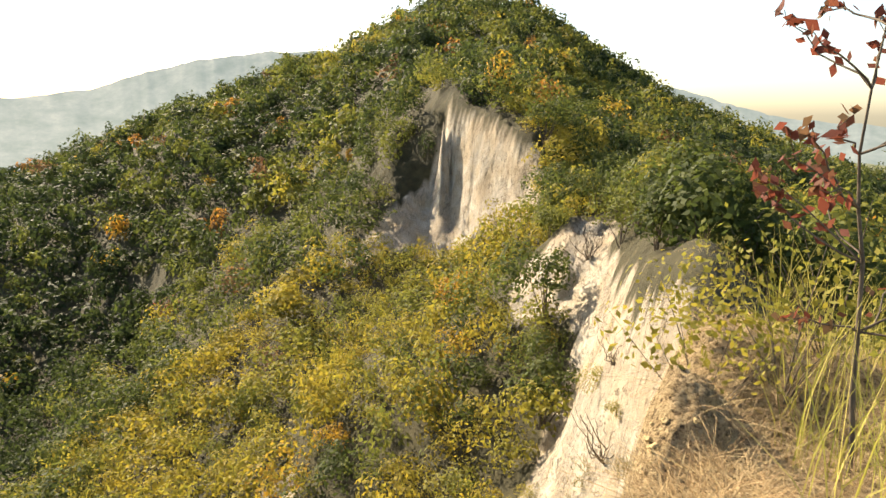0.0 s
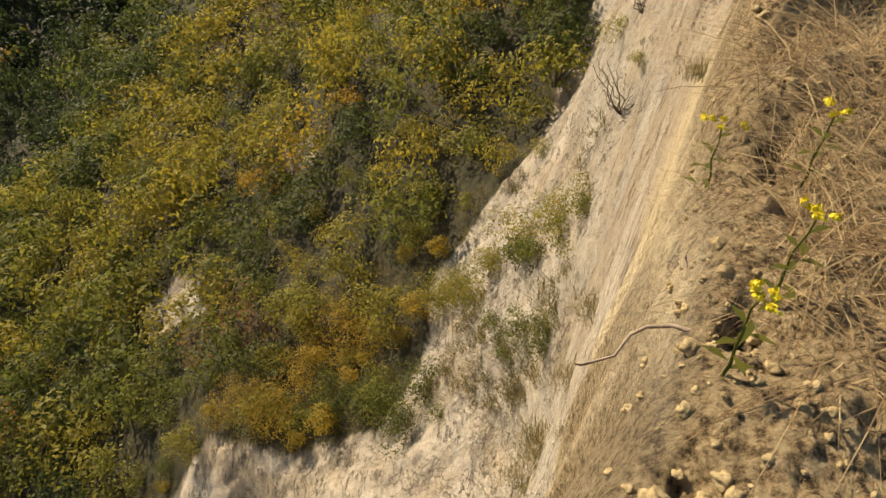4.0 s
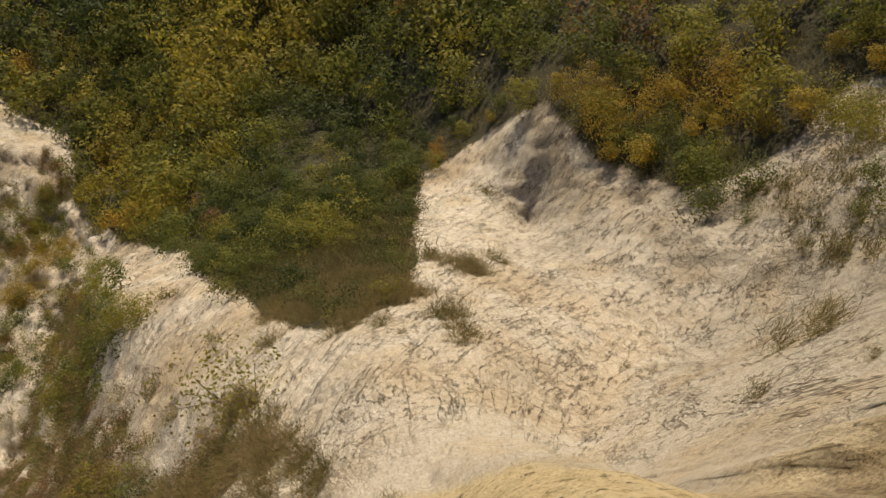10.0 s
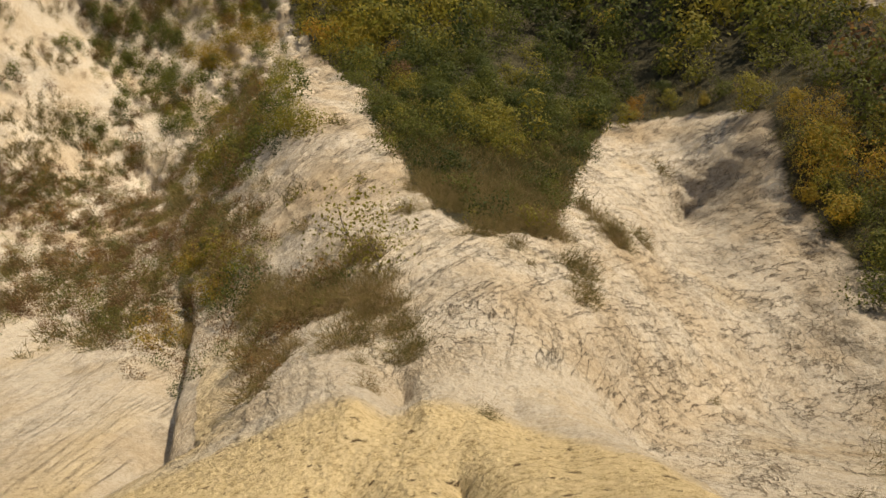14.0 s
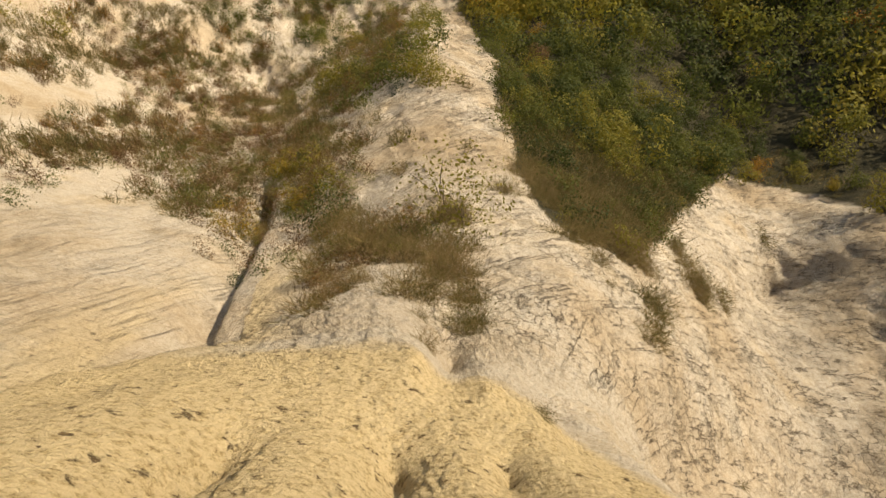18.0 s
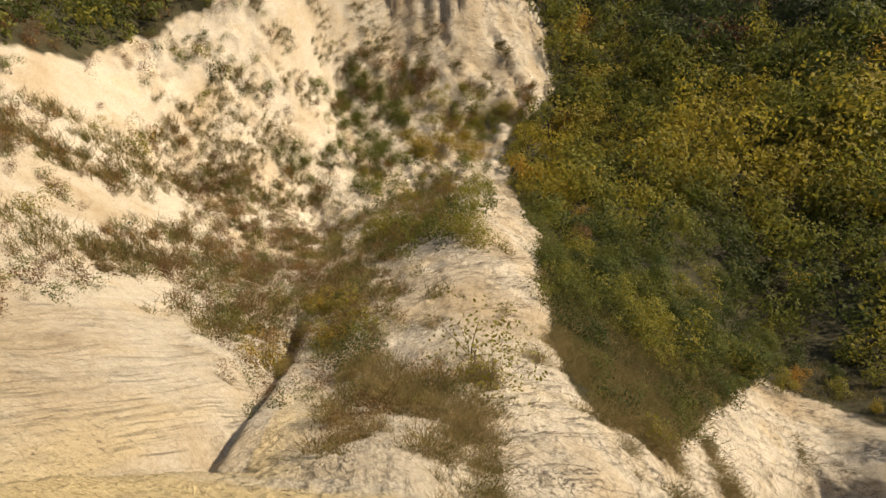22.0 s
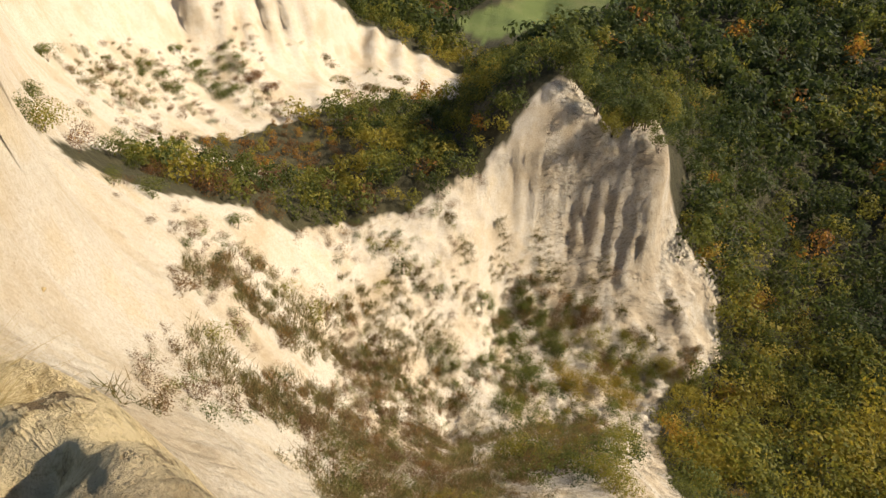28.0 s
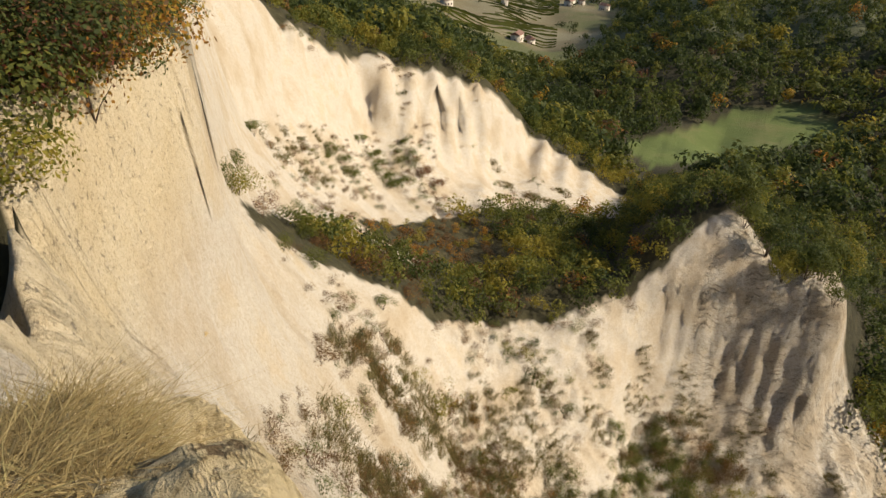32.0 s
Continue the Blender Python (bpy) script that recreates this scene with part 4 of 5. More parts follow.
# ---- plants on the bare clay: rows of x, y, width ----
GOLDEN_SHRUBS = [(-6, 22.1, 5.6), (-8.4, 19.5, 4.2), (-10.8, 20, 3.2), (-42.5, 0.6, 4), (-8.4, -6.5, 1.1), (-10.7, -7.8, 1.3), (-6.7, -7.8, 1.2), (-42.8, -11.8, 5.7), (-44.4, -7.3, 5.9)]
YELLOW_SHRUBS = [(-0.3, 20.7, 2.7), (1.3, 20.1, 2.5), (3.5, 17.5, 1.7), (3.8, 24.8, 1), (5.7, 22.3, 1), (5.4, 18.7, 0.7), (-16, 11.6, 1.9), (-12.8, 5.3, 2.2), (-16.4, -2.8, 2), (-21.9, 2.9, 2.7), (-17.3, -3.2, 2.4), (-9.3, -5.3, 1.7), (-10.5, -6.6, 1.7), (-21.9, -5.5, 2), (-19.7, -8.9, 2.3), (-13.8, 4.7, 2), (-39.3, -2, 2.7), (-36.9, -5.5, 2), (-22.1, -25.3, 2.9), (-10.8, -18.4, 1.9), (-47.2, -13.8, 7.8), (-47.4, -9.9, 9), (-51.6, -7.1, 7.6), (-19.7, -7.6, 2.8)]
OLIVE_SHRUBS_A = [(2.7, 18.9, 2.1), (4, 16.5, 1.2), (-2.3, 17.4, 4.3), (-4.9, 18.4, 3.9), (-1.2, 26.9, 3.1), (-17.1, 9.5, 2.5), (-17.6, 6.5, 2.7), (-25.2, 8.3, 3.5), (-21.8, 5.2, 2.7), (-28.7, 6, 3.3), (-18.4, 14.6, 2.5), (-31.8, -13.9, 3.8), (-36.5, -17.7, 4.1), (-14.4, 1.8, 2.2), (-17.7, 1, 2.5), (-24.5, 0.2, 2.2), (-31.3, -19.7, 4.7), (-42, -20.2, 5), (-40, -17.1, 6), (-45.5, -15.7, 5.3), (-39.2, -14.6, 6), (-46.7, -18.6, 4.7), (-25.5, -51.7, 2), (-40.7, -61.7, 5.3), (-50, -67.4, 5.3), (-55.8, -67.1, 5.5), (-50.6, -63.6, 5.9), (-12.6, -29.8, 1.4), (-18.7, -34.8, 2.2), (-16.9, -29.4, 1.9), (-14.6, -28.5, 1.5), (-21.8, -29.6, 1.8)]
OLIVE_SHRUBS_B = [(-16.4, -36.3, 1.4)]
TUFTS_A = [(2, 15.6, 3.2), (1.4, 6.3, 1.1), (1, 4.1, 0.4), (4.6, 18.8, 1.1), (2.8, 24.5, 1.2), (1.3, 3.9, 0.3), (0.7, 18.8, 1.3), (-0, 17.2, 2.7), (-6.8, 6.6, 1.1), (-6.3, 6.9, 0.9), (-6, 8.3, 0.6), (-3.8, 3.6, 0.8), (-4.9, 2.7, 0.4), (-6.2, 4.3, 1), (-0.5, 6.5, 0.4), (-9.2, 4.3, 3), (-8.9, 2.3, 2.7), (-14.3, 2, 2.2), (-7, 3.5, 1.6), (-6.8, 2.4, 1.4), (-13.5, 4.7, 3), (-13.2, 3, 2.6), (-15.2, 0.6, 1.2), (-5.4, -0.9, 0.9), (-16.7, -1.3, 0.8), (-10.9, -0.7, 0.6), (2.8, 14.4, 2), (0.8, 4, 0.4), (-2.5, 18.6, 1.7), (-11.7, 13.7, 0.9), (-4.3, -1.6, 1.7), (-4.2, -0.9, 1.2)]
TUFTS_B = [(-3.4, -3, 0.9), (-3, -0.6, 0.8), (-3.2, -0.4, 0.6), (-1.4, 0.1, 0.3), (-2.3, -1.2, 0.4), (-12.2, -8.4, 1.4), (-9, -9.6, 3.1), (-7.7, -9.7, 2.1), (-7.4, -7.5, 1.6), (-13.7, -8.4, 2.1), (-8.2, 0.4, 0.7), (-24.6, -12.8, 3.6), (-28.8, -18.4, 4.6), (-21, -15.1, 3), (-11.8, -4.8, 1.1), (-11.4, -3.3, 0.8), (-9.2, -3, 0.7), (-7, -2.2, 0.4), (-17.6, -8.1, 1.8), (-11.7, -6, 1.3), (-9.2, -15.4, 3.4), (-11, -16, 2.4), (-15, -15.4, 5.4), (-11.8, -14.4, 3), (-8, -11.6, 1.2), (-18, -11.4, 3.5), (-5.7, -3.1, 2.1), (-5.3, -1.7, 1.3), (-7, -4.5, 1.5), (-6.7, -1.1, 1), (-15.6, -6.2, 1), (-13.3, -6.8, 1.2)]
TUFTS_C = [(-9.9, -17.3, 2), (-16.6, -24, 2.7), (-20.4, -24.6, 2.8), (-20.9, -23.9, 4.3), (-20.3, -22.5, 3.2), (-27.4, -23.8, 2.5), (-29, -25, 2.2), (-29.8, -23, 4.4), (-31.6, -20.8, 4.2), (-24.4, -20.3, 2.9), (-5.7, 2.7, 0.6), (-8.3, 6.6, 1), (-6.8, 8.2, 0.8), (-4.7, 4, 0.9), (-9.8, 1.4, 1.9), (-11.3, 4.9, 2.5), (-11.9, 6.6, 2.2), (-4.3, -2.7, 0.7), (-4.2, -3.8, 0.8), (-3.6, -0.7, 0.6), (-3, -1.4, 0.5), (-13.9, -23, 1.6), (-15.2, -23.3, 3.2), (-20.6, -27.1, 2.1), (-23.2, -25.2, 3.5), (-29.3, -28, 1.3), (-33.4, -26.4, 2.3), (-43.3, -26.8, 1.5), (-10.3, -15.3, 1.8), (-14.6, -17.8, 2.3), (-28.2, -22.2, 3), (-46.3, -22.1, 3.5)]
TUFTS_D = [(-10.8, -13, 1.4), (-30.7, -10.5, 2.8), (-4.3, -11.8, 0.8), (-42.6, -24.4, 2.1), (-48.9, -23.7, 2.3), (-52.3, -20.4, 3), (-52.5, -18.1, 3.1), (-54.3, -14.5, 2.5), (-17, -22.9, 2.5), (-16.9, -21.5, 2.8), (-23.2, -22.5, 3.6), (-33.4, -22.3, 3.8), (-31.9, -24.8, 2.7), (-29.6, -26.3, 2.2), (-26.6, -26, 2.5), (-39, -22.2, 3.1), (-35.9, -25.1, 2.4), (-25.8, -22.6, 2.5), (-54.9, -11, 1.9), (-55.4, -7.5, 2.6), (-56.5, -14.3, 1.9), (-60.2, -6.4, 2.7), (-27.8, -53.4, 2.6), (-31.2, -55.5, 3.4), (-34.1, -56.2, 3.5), (-75.5, -65, 3.6), (-76.9, -61.4, 3.6), (-78.6, -58.1, 3.6), (-86, -61.2, 2.9), (-76.5, -68.6, 2.8), (-85.7, -56.1, 3.8), (-38.9, -63.1, 2)]
TUFTS_E = [(-32.2, -58.7, 2.3), (-35.4, -60, 2.5)]
GREEN_SHRUBS = [(-16.8, 4.7, 2.5), (-7.2, -4.8, 1.9), (-15.4, 3.9, 2.1), (-51.4, -2.5, 5.1), (-13.5, -30.4, 1.8)]
BENCH_GOLD = [(-0.7, 21.1, 1.6), (0.3, 21.3, 1.7), (1.5, 20.9, 1.8), (2.5, 20.3, 1.7), (3.5, 18.7, 1.6), (4.0, 17.1, 1.3), (-9.8, 19.0, 1.6), (-8.8, 18.9, 1.3)]
BENCH_OLIVE = [(1.3, 17.4, 1.1), (2.2, 16.2, 1.4), (2.9, 14.9, 1.3), (1.7, 15.9, 1.2), (2.8, 14.6, 1.4), (-5.6, 18.1, 1.3), (-2.8, 17.1, 1.3), (-0.7, 15.7, 0.9), (-4.2, 17.7, 1.2), (-7.2, 18.5, 1.3)]
THIN_SHRUBS = [(-6.8, -1.3, 1.6), (-6.3, -0.8, 1.4), (-7.7, -1.5, 2)]
RUST_SHRUBS = [(-57.4, -64.3, 6.3), (-15.4, -31.9, 1.9), (-20.9, -34.4, 2.3), (-22.7, -33, 2.3), (-26.3, -32.7, 2.4)]


def blades(seed, count, tall, wide, thick, droop, segments=2):
    """Curved grass blades from a common foot: corners, four to a piece."""
    rng = np.random.default_rng(seed)
    foot = rng.normal(0, 0.33, (count, 2)) * wide
    way = unit(rng.normal(0, 1, (count, 2)) + foot / max(wide, 1e-6))
    long = tall * rng.uniform(0.5, 1.1, count)
    lean = droop * rng.uniform(0.3, 1.3, count)
    side = np.stack([-way[:, 1], way[:, 0], np.zeros(count)], -1) * thick
    at = lambda f: np.stack([foot[:, 0] + way[:, 0] * long * lean * f ** 1.7, foot[:, 1] + way[:, 1] * long * lean * f ** 1.7, long * (f - 0.45 * lean * f ** 2.2)], -1)
    out = []
    for k in range(segments):
        a, b = k / segments, (k + 1) / segments
        out.append(np.stack([at(a) - side * (1 - 0.9 * a), at(a) + side * (1 - 0.9 * a), at(b) + side * (1 - 0.9 * b), at(b) - side * (1 - 0.9 * b)], 1))
    return np.stack(out, 1).reshape(-1, 3)


def tuft_mesh(seed):
    v = blades(seed, 420, 0.5, 0.8, 0.0062, 0.95)
    return mesh_of("grass_tuft", v, quads(len(v) // 4), TUFT)


tuft_meshes = [tuft_mesh(2000 + k) for k in range(6)]
rng = np.random.default_rng(61)
tufts = []
for x, y, w in TUFTS_A + TUFTS_B + TUFTS_C + TUFTS_D + TUFTS_E:
    n = min(34, max(1, int(round((w / 0.45) ** 1.9))))
    for k in range(n):
        d, a = w * 0.5 * math.sqrt(rng.uniform(0, 1)) * (n > 1), rng.uniform(0, 6.28)
        tufts.append((x + d * math.cos(a), y + d * math.sin(a) * 0.8, min(w, 0.9) * rng.uniform(0.5, 1.0)))
# Brown scrub in drifts down the face of the spur and in the gullies.
drifts = scatter(60, lambda r: 0.42 + r / 70, 100, 154, (9, 34), lambda x, y: bare_ground(x, y) & (layers(x / 4.5, y / 4.5, 3, 141) > np.where((np.hypot(x, y) < 26) & (np.degrees(np.arctan2(-x, y)) > 112), 0.52, 0.565)) & (slope_of(x, y) < 1.5))
tufts += [(p[0], p[1], (0.5 + math.hypot(*p) / 90) * rng.uniform(0.6, 1.2)) for p in drifts]
# The grassy mound between the two clay bowls.
mound = scatter(62, lambda r: 0.42, 52, 96, (7, 21), lambda x, y: ~bare_ground(x, y))
tufts += [(p[0], p[1], rng.uniform(0.45, 0.95)) for p in mound]
bench = scatter(63, lambda r: 0.7, -12, 48, (12, 26), lambda x, y: ~bare_ground(x, y) & (slope_of(x, y) < 1.6))
tufts += [(p[0], p[1], rng.uniform(0.4, 0.9)) for p in bench]
tufts.sort(key=lambda q: q[0] ** 2 + q[1] ** 2)
place = np.array([q[:2] for q in tufts])
level = surface(place[:, 0], place[:, 1])
for k in range(min(280, len(tufts))):
    ob = new("grass_tuft", tuft_meshes[k % 6])
    ob.matrix_basis = Matrix.Translation((*place[k], level[k] - 0.03)) @ Matrix.Rotation(rng.uniform(0, 6.28), 4, "Z") @ Matrix.Scale(tufts[k][2], 4)
    tagged(ob, "brown-green tuft of dry grass rooted in pale clay", "grass tuft", "grass tufts on the clay")
far_tufts = [blades(2100 + k, 90, 0.5, 0.9, 0.015, 0.95, 1) for k in range(5)]
rest = range(280, len(tufts))
woods("scrub_grass", "brown-green dry grass and low scrub on clay slopes", np.array([(*place[k], level[k] - 0.03, tufts[k][2]) for k in rest]), far_tufts, np.zeros(len(tufts) - 280), 64, TUFT)

def clustered(rows, word):
    """Wide growths are several shrubs side by side."""
    rng = np.random.default_rng(len(rows))
    out = []
    for x, y, w in rows:
        if math.hypot(x, y) < 7.5:
            continue
        n = min(6, max(1, int(round((w / 1.6) ** 1.5))))
        for k in range(n):
            d, a = (w * 0.36 * math.sqrt((k + 0.5) / n), 2.4 * k + x) if n > 1 else (0, 0)
            out.append((x + d * math.cos(a), y + d * math.sin(a), min(0.85 * w, 1.55) * rng.uniform(0.7, 1.15), word))
    return out


for rows, word in ((YELLOW_SHRUBS + BENCH_GOLD, "yellow-green"), (GOLDEN_SHRUBS, "golden yellow"), (OLIVE_SHRUBS_A + OLIVE_SHRUBS_B + BENCH_OLIVE, "olive green"), ([q for q in GREEN_SHRUBS if math.hypot(q[0], q[1]) < 16], "dark green"), ([q for q in GREEN_SHRUBS if math.hypot(q[0], q[1]) >= 16], "yellow-green"), (RUST_SHRUBS, "rust-red")):
    stand_plants(low_shrub, "low shrub", "shrub", "shrubs on the clay", clustered(rows, word), "pale eroded clay", 700)


def thin_shrub(seed, hue):
    root = new("shrub")
    v, f = stems(seed, 0.9, 0.012, 9, 0.4)
    part("trunk", mesh_of("trunk", v, f, BARK), root)
    part("crown", mesh_of("crown", foliage(seed + 3, 260, 0.03, 1.2, 1.0, 11, 0.3), quads(260), LEAF, hue), root)
    return root


stand_plants(thin_shrub, "sparse twiggy shrub", "shrub", "shrubs on the clay", [(x, y, w, "yellow-green") for x, y, w in THIN_SHRUBS], "pale eroded clay", 760)

# Low leafy scrub on the grassy mound and at the foot of the spur.
rng = np.random.default_rng(77)
LOW_CROWN = [foliage(970 + k, 300, 0.044, 1.1, 0.8, 10, 0.05) for k in range(5)]
spots = scatter(78, lambda r: 0.8, 52, 97, (7, 24), lambda x, y: ~bare_ground(x, y) & (layers(x / 2.2, y / 2.2, 2, 151) > 0.36))
z = surface(spots[:, 0], spots[:, 1]) - 0.05
woods("mound_scrub", "dark and yellow-green low scrub on a grassy mound", np.c_[spots, z, rng.uniform(0.5, 1.25, len(spots))], LOW_CROWN, 0.06 + 0.42 * rng.uniform(0, 1, len(spots)) ** 1.8, 79)
spots = scatter(80, lambda r: 0.9 + r / 90, 96, 132, (16, 54), lambda x, y: bare_ground(x, y) & (layers(x / 6.0, y / 6.0, 3, 161) > 0.56))
z = surface(spots[:, 0], spots[:, 1]) - 0.05
woods("gully_scrub", "olive and yellow-green scrub in the clay gullies", np.c_[spots, z, rng.uniform(0.6, 1.5, len(spots))], LOW_CROWN, 0.10 + 0.42 * rng.uniform(0, 1, len(spots)), 81)
FINE_CROWN = [foliage(980 + k, 380, 0.034, 1.1, 0.7, 12, 0.02) for k in range(6)]


def brown_scrub(seed, name, label, low, high, ring, gap, patch, size, tone):
    rng = np.random.default_rng(seed)
    spots = scatter(seed, gap, low, high, ring, lambda x, y: bare_ground(x, y) & (slope_of(x, y) < 1.9) & (0.6 * layers(x / 6.0, y / 6.0, 3, seed) + 0.4 * layers(x / 1.8, y / 1.8, 2, seed + 3) > patch))
    z = surface(spots[:, 0], spots[:, 1]) - 0.06
    hue = np.where(rng.uniform(0, 1, len(spots)) < tone, rng.uniform(0.84, 0.87, len(spots)), rng.uniform(0.16, 0.42, len(spots)))
    woods(name, label, np.c_[spots, z, size * rng.uniform(0.5, 1.25, len(spots))], FINE_CROWN, hue, seed)


brown_scrub(241, "talus_scrub", "brown and olive scrub on the talus under the cliff", 121, 153, (42, 106), lambda r: 1.05, 0.515, 1.0, 0.55)
brown_scrub(245, "spur_scrub", "brown and olive heathy scrub down the clay spur", 100, 152, (18, 60), lambda r: 0.55 + r / 130, 0.565, 0.85, 0.55)
brown_scrub(249, "head_scrub", "brown and olive scrub at the head of the gully", 112, 158, (7.5, 20), lambda r: 0.55, 0.505, 0.62, 0.65)
brown_scrub(253, "bank_scrub", "dry brown scrub on the gully's upper bank", 122, 160, (11, 38), lambda r: 0.62, 0.495, 0.7, 0.7)

# Brush that fills the gully heads and the hollows beside the white spur.
BRUSH = [[(149.5, 18.4), (136.5, 25.9), (120, 29.2), (117.6, 15.9), (119, 10), (127.7, 9.5), (129.4, 12.8), (138.9, 9.8), (140.6, 11.1), (128.4, 17.4), (142.5, 16.9), (149.6, 16.9)],
         [(126.4, 8.9), (116.7, 8.6), (105.1, 6.1), (105.3, 4.9), (98.6, 3.6), (114.3, 3), (117.7, 3.3), (116.5, 5.2), (129.6, 4.8), (135.8, 4.7), (128.7, 6.3)],
         [(113.8, 32.2), (102, 38.5), (102.1, 19.6), (109.4, 19.2), (115.1, 14.9), (118.8, 16.5)],
         [(147.7, 30.2), (142.9, 33.4), (139, 30.7), (142.1, 25.5), (147.1, 25.2)],
         [(139.5, 36.9), (133.4, 39.2), (126.8, 35.9), (118.1, 39.8), (106.1, 46.7), (104.6, 43.2), (124.2, 31.4), (134.9, 25), (150.4, 17.3), (147.3, 20.6), (135.1, 28.4), (137.7, 34.9)],
         [(120.3, 46.9), (111.2, 55.3), (97.9, 55.3), (91.9, 59.5), (90.1, 52.4), (106.1, 45.8), (116, 45.6)],
         [(109.9, 54.7), (102.2, 54.3), (91.5, 53.9), (98, 46.7), (107.5, 50.2), (116.7, 47.1)]]
rng = np.random.default_rng(271)
for n, ring in enumerate(BRUSH):
    low, high = min(q[0] for q in ring) - 2, max(q[0] for q in ring) + 2
    near, far = max(3.5, min(q[1] for q in ring) - 1), max(q[1] for q in ring) + 1
    spots = scatter(272 + n, lambda r: 0.34 + r / 75, low, high, (near, far), lambda x, y: inside(x + 0.9 * (layers(x * 0.9, y * 0.9, 3, 7) - 0.5), y + 0.9 * (layers(x * 0.9, y * 0.9, 3, 9) - 0.5), ring) & (layers(x * 0.8, y * 0.8, 3, 281) > (0.45, 0.45, 0.46, 0.48, 0.51, 0.51, 0.51)[n]))
    z = surface(spots[:, 0], spots[:, 1]) - 0.05
    size = (0.45 + np.hypot(spots[:, 0], spots[:, 1]) / 60) * rng.uniform(0.55, 1.2, len(spots))
    tone = np.where(rng.uniform(0, 1, len(spots)) < 0.6, rng.uniform(0.79, 0.87, len(spots)), rng.uniform(0.10, 0.40, len(spots)))
    woods("gully_brush", "dense olive and brown brush in a clay hollow", np.c_[spots, z, size], FINE_CROWN, tone, 290 + n)
    grassy = [blades(2200 + k, 170, 0.75, 0.8, 0.011, 0.7, 1) for k in range(3)]
    pick = rng.uniform(0, 1, len(spots)) < 0.85
    woods("brush_grass", "brown-green dry grass among low brush", np.c_[spots[pick] + rng.normal(0, 0.2, (pick.sum(), 2)), z[pick], size[pick]], grassy, np.zeros(pick.sum()), 310 + n, TUFT)

# ---- the lookout's edge: straw, stalks, roots, clods, flowers, a red-leaved sapling ----
def strewn(seed, count, box, least, most=99.0):
    rng = np.random.default_rng(seed)
    x, y = rng.uniform(box[0], box[1], count), rng.uniform(box[2], box[3], count)
    d = from_edge(x, y)
    ok = (d > least) & (d < most)
    return np.stack([x[ok], y[ok]], -1)


def stalks(seed, feet, low, high, thick, bend, lift):
    """Curved stalks at feet: lift 1 is upright, 0 lies flat. Corners, four to a piece, three pieces a stalk."""
    rng = np.random.default_rng(seed)
    n = len(feet)
    z = surface(feet[:, 0], feet[:, 1])
    root = np.c_[feet, z - 0.01]
    a = rng.uniform(0, 6.283, n)
    way = np.stack([np.cos(a), np.sin(a), np.zeros(n)], -1)
    long = rng.uniform(low, high, n)[:, None]
    rise = np.clip(rng.normal(lift, 0.16, n), 0.05, 1.1)[:, None]
    sag = (bend * rng.uniform(0.2, 1.4, n))[:, None]
    curl = np.cross(way, (0, 0, 1.0)) * rng.normal(0, 0.25, n)[:, None]
    side = unit(np.cross(way, (0, 0, 1.0)) + rng.normal(0, 0.3, (n, 3))) * thick

    def at(f):
        flat = way * (1 - rise) + curl * f
        return root + long * (flat * f + way * sag * f ** 2 + np.array((0, 0, 1.0)) * (rise * f - sag * 0.55 * rise * f ** 2 + 0.10 * np.sin(3.1 * f) * (1 - rise)))

    steps = [at(k / 3) for k in range(4)]
    fat = [1.0, 0.85, 0.6, 0.15]
    return np.stack([np.stack([steps[k] - side * fat[k], steps[k] + side * fat[k], steps[k + 1] + side * fat[k + 1], steps[k + 1] - side * fat[k + 1]], 1) for k in range(3)], 1).reshape(-1, 3)


def stuff(name, label, verts, material, category="grass"):
    return tagged(new(name, mesh_of(name, verts, quads(len(verts) // 4), material)), label, category, kind="stuff")


feet = np.concatenate([strewn(81, 11000, (0.5, 3.6, 1.0, 5.5), 0.2), strewn(80, 2600, (0.45, 1.8, 1.3, 2.8), 0.14, 0.6), strewn(82, 3600, (-0.4, 3.6, -4.0, 0.2), 0.85), strewn(83, 2500, (1.2, 9.0, 5.0, 18.0), 0.6)])
stuff("dry_straw", "tangled pale dry grass lying on the soil at the cliff edge", stalks(84, feet, 0.12, 0.42, 0.0015, 0.6, 0.26), STRAW)
feet = np.concatenate([strewn(85, 1500, (0.9, 4.2, 1.6, 6.0), 0.75), strewn(86, 1200, (2.0, 9.5, 5.0, 16.0), 0.9)])
stuff("tall_grass", "tall yellow-green and straw grass stalks along the ridge top", stalks(87, feet, 0.45, 1.05, 0.0035, 0.35, 0.92), GREENGRASS)
CLUMP = straw_material("drooping_grass", [(0.0, (0.16, 0.11, 0.05)), (0.4, (0.34, 0.25, 0.10)), (0.75, (0.48, 0.37, 0.17)), (1.0, (0.26, 0.28, 0.08))])


def round_patch(p, seed):
    """Feet within an uneven round patch on the knob."""
    d = ((p[:, 0] + 0.22) / 0.30) ** 2 + ((p[:, 1] + 2.86) / 0.36) ** 2
    return p[d < 0.55 + 0.75 * layers(p[:, 0] * 9, p[:, 1] * 9, 3, seed)]


feet = strewn(88, 9000, (-0.56, 0.14, -3.28, -2.45), 0.18)
feet = round_patch(feet, 5)
stuff("grass_clump", "drooping green and straw-coloured grass clump on a clay knob", stalks(89, feet, 0.06, 0.16, 0.0012, 1.2, 0.3), CLUMP)
feet = strewn(90, 4500, (-0.6, 0.16, -3.3, -2.42), 0.15)
feet = round_patch(feet, 9)
stuff("dead_grass_mat", "brown dead grass matted over a clay knob", stalks(91, feet, 0.04, 0.10, 0.0017, 0.4, 0.35), CLUMP)


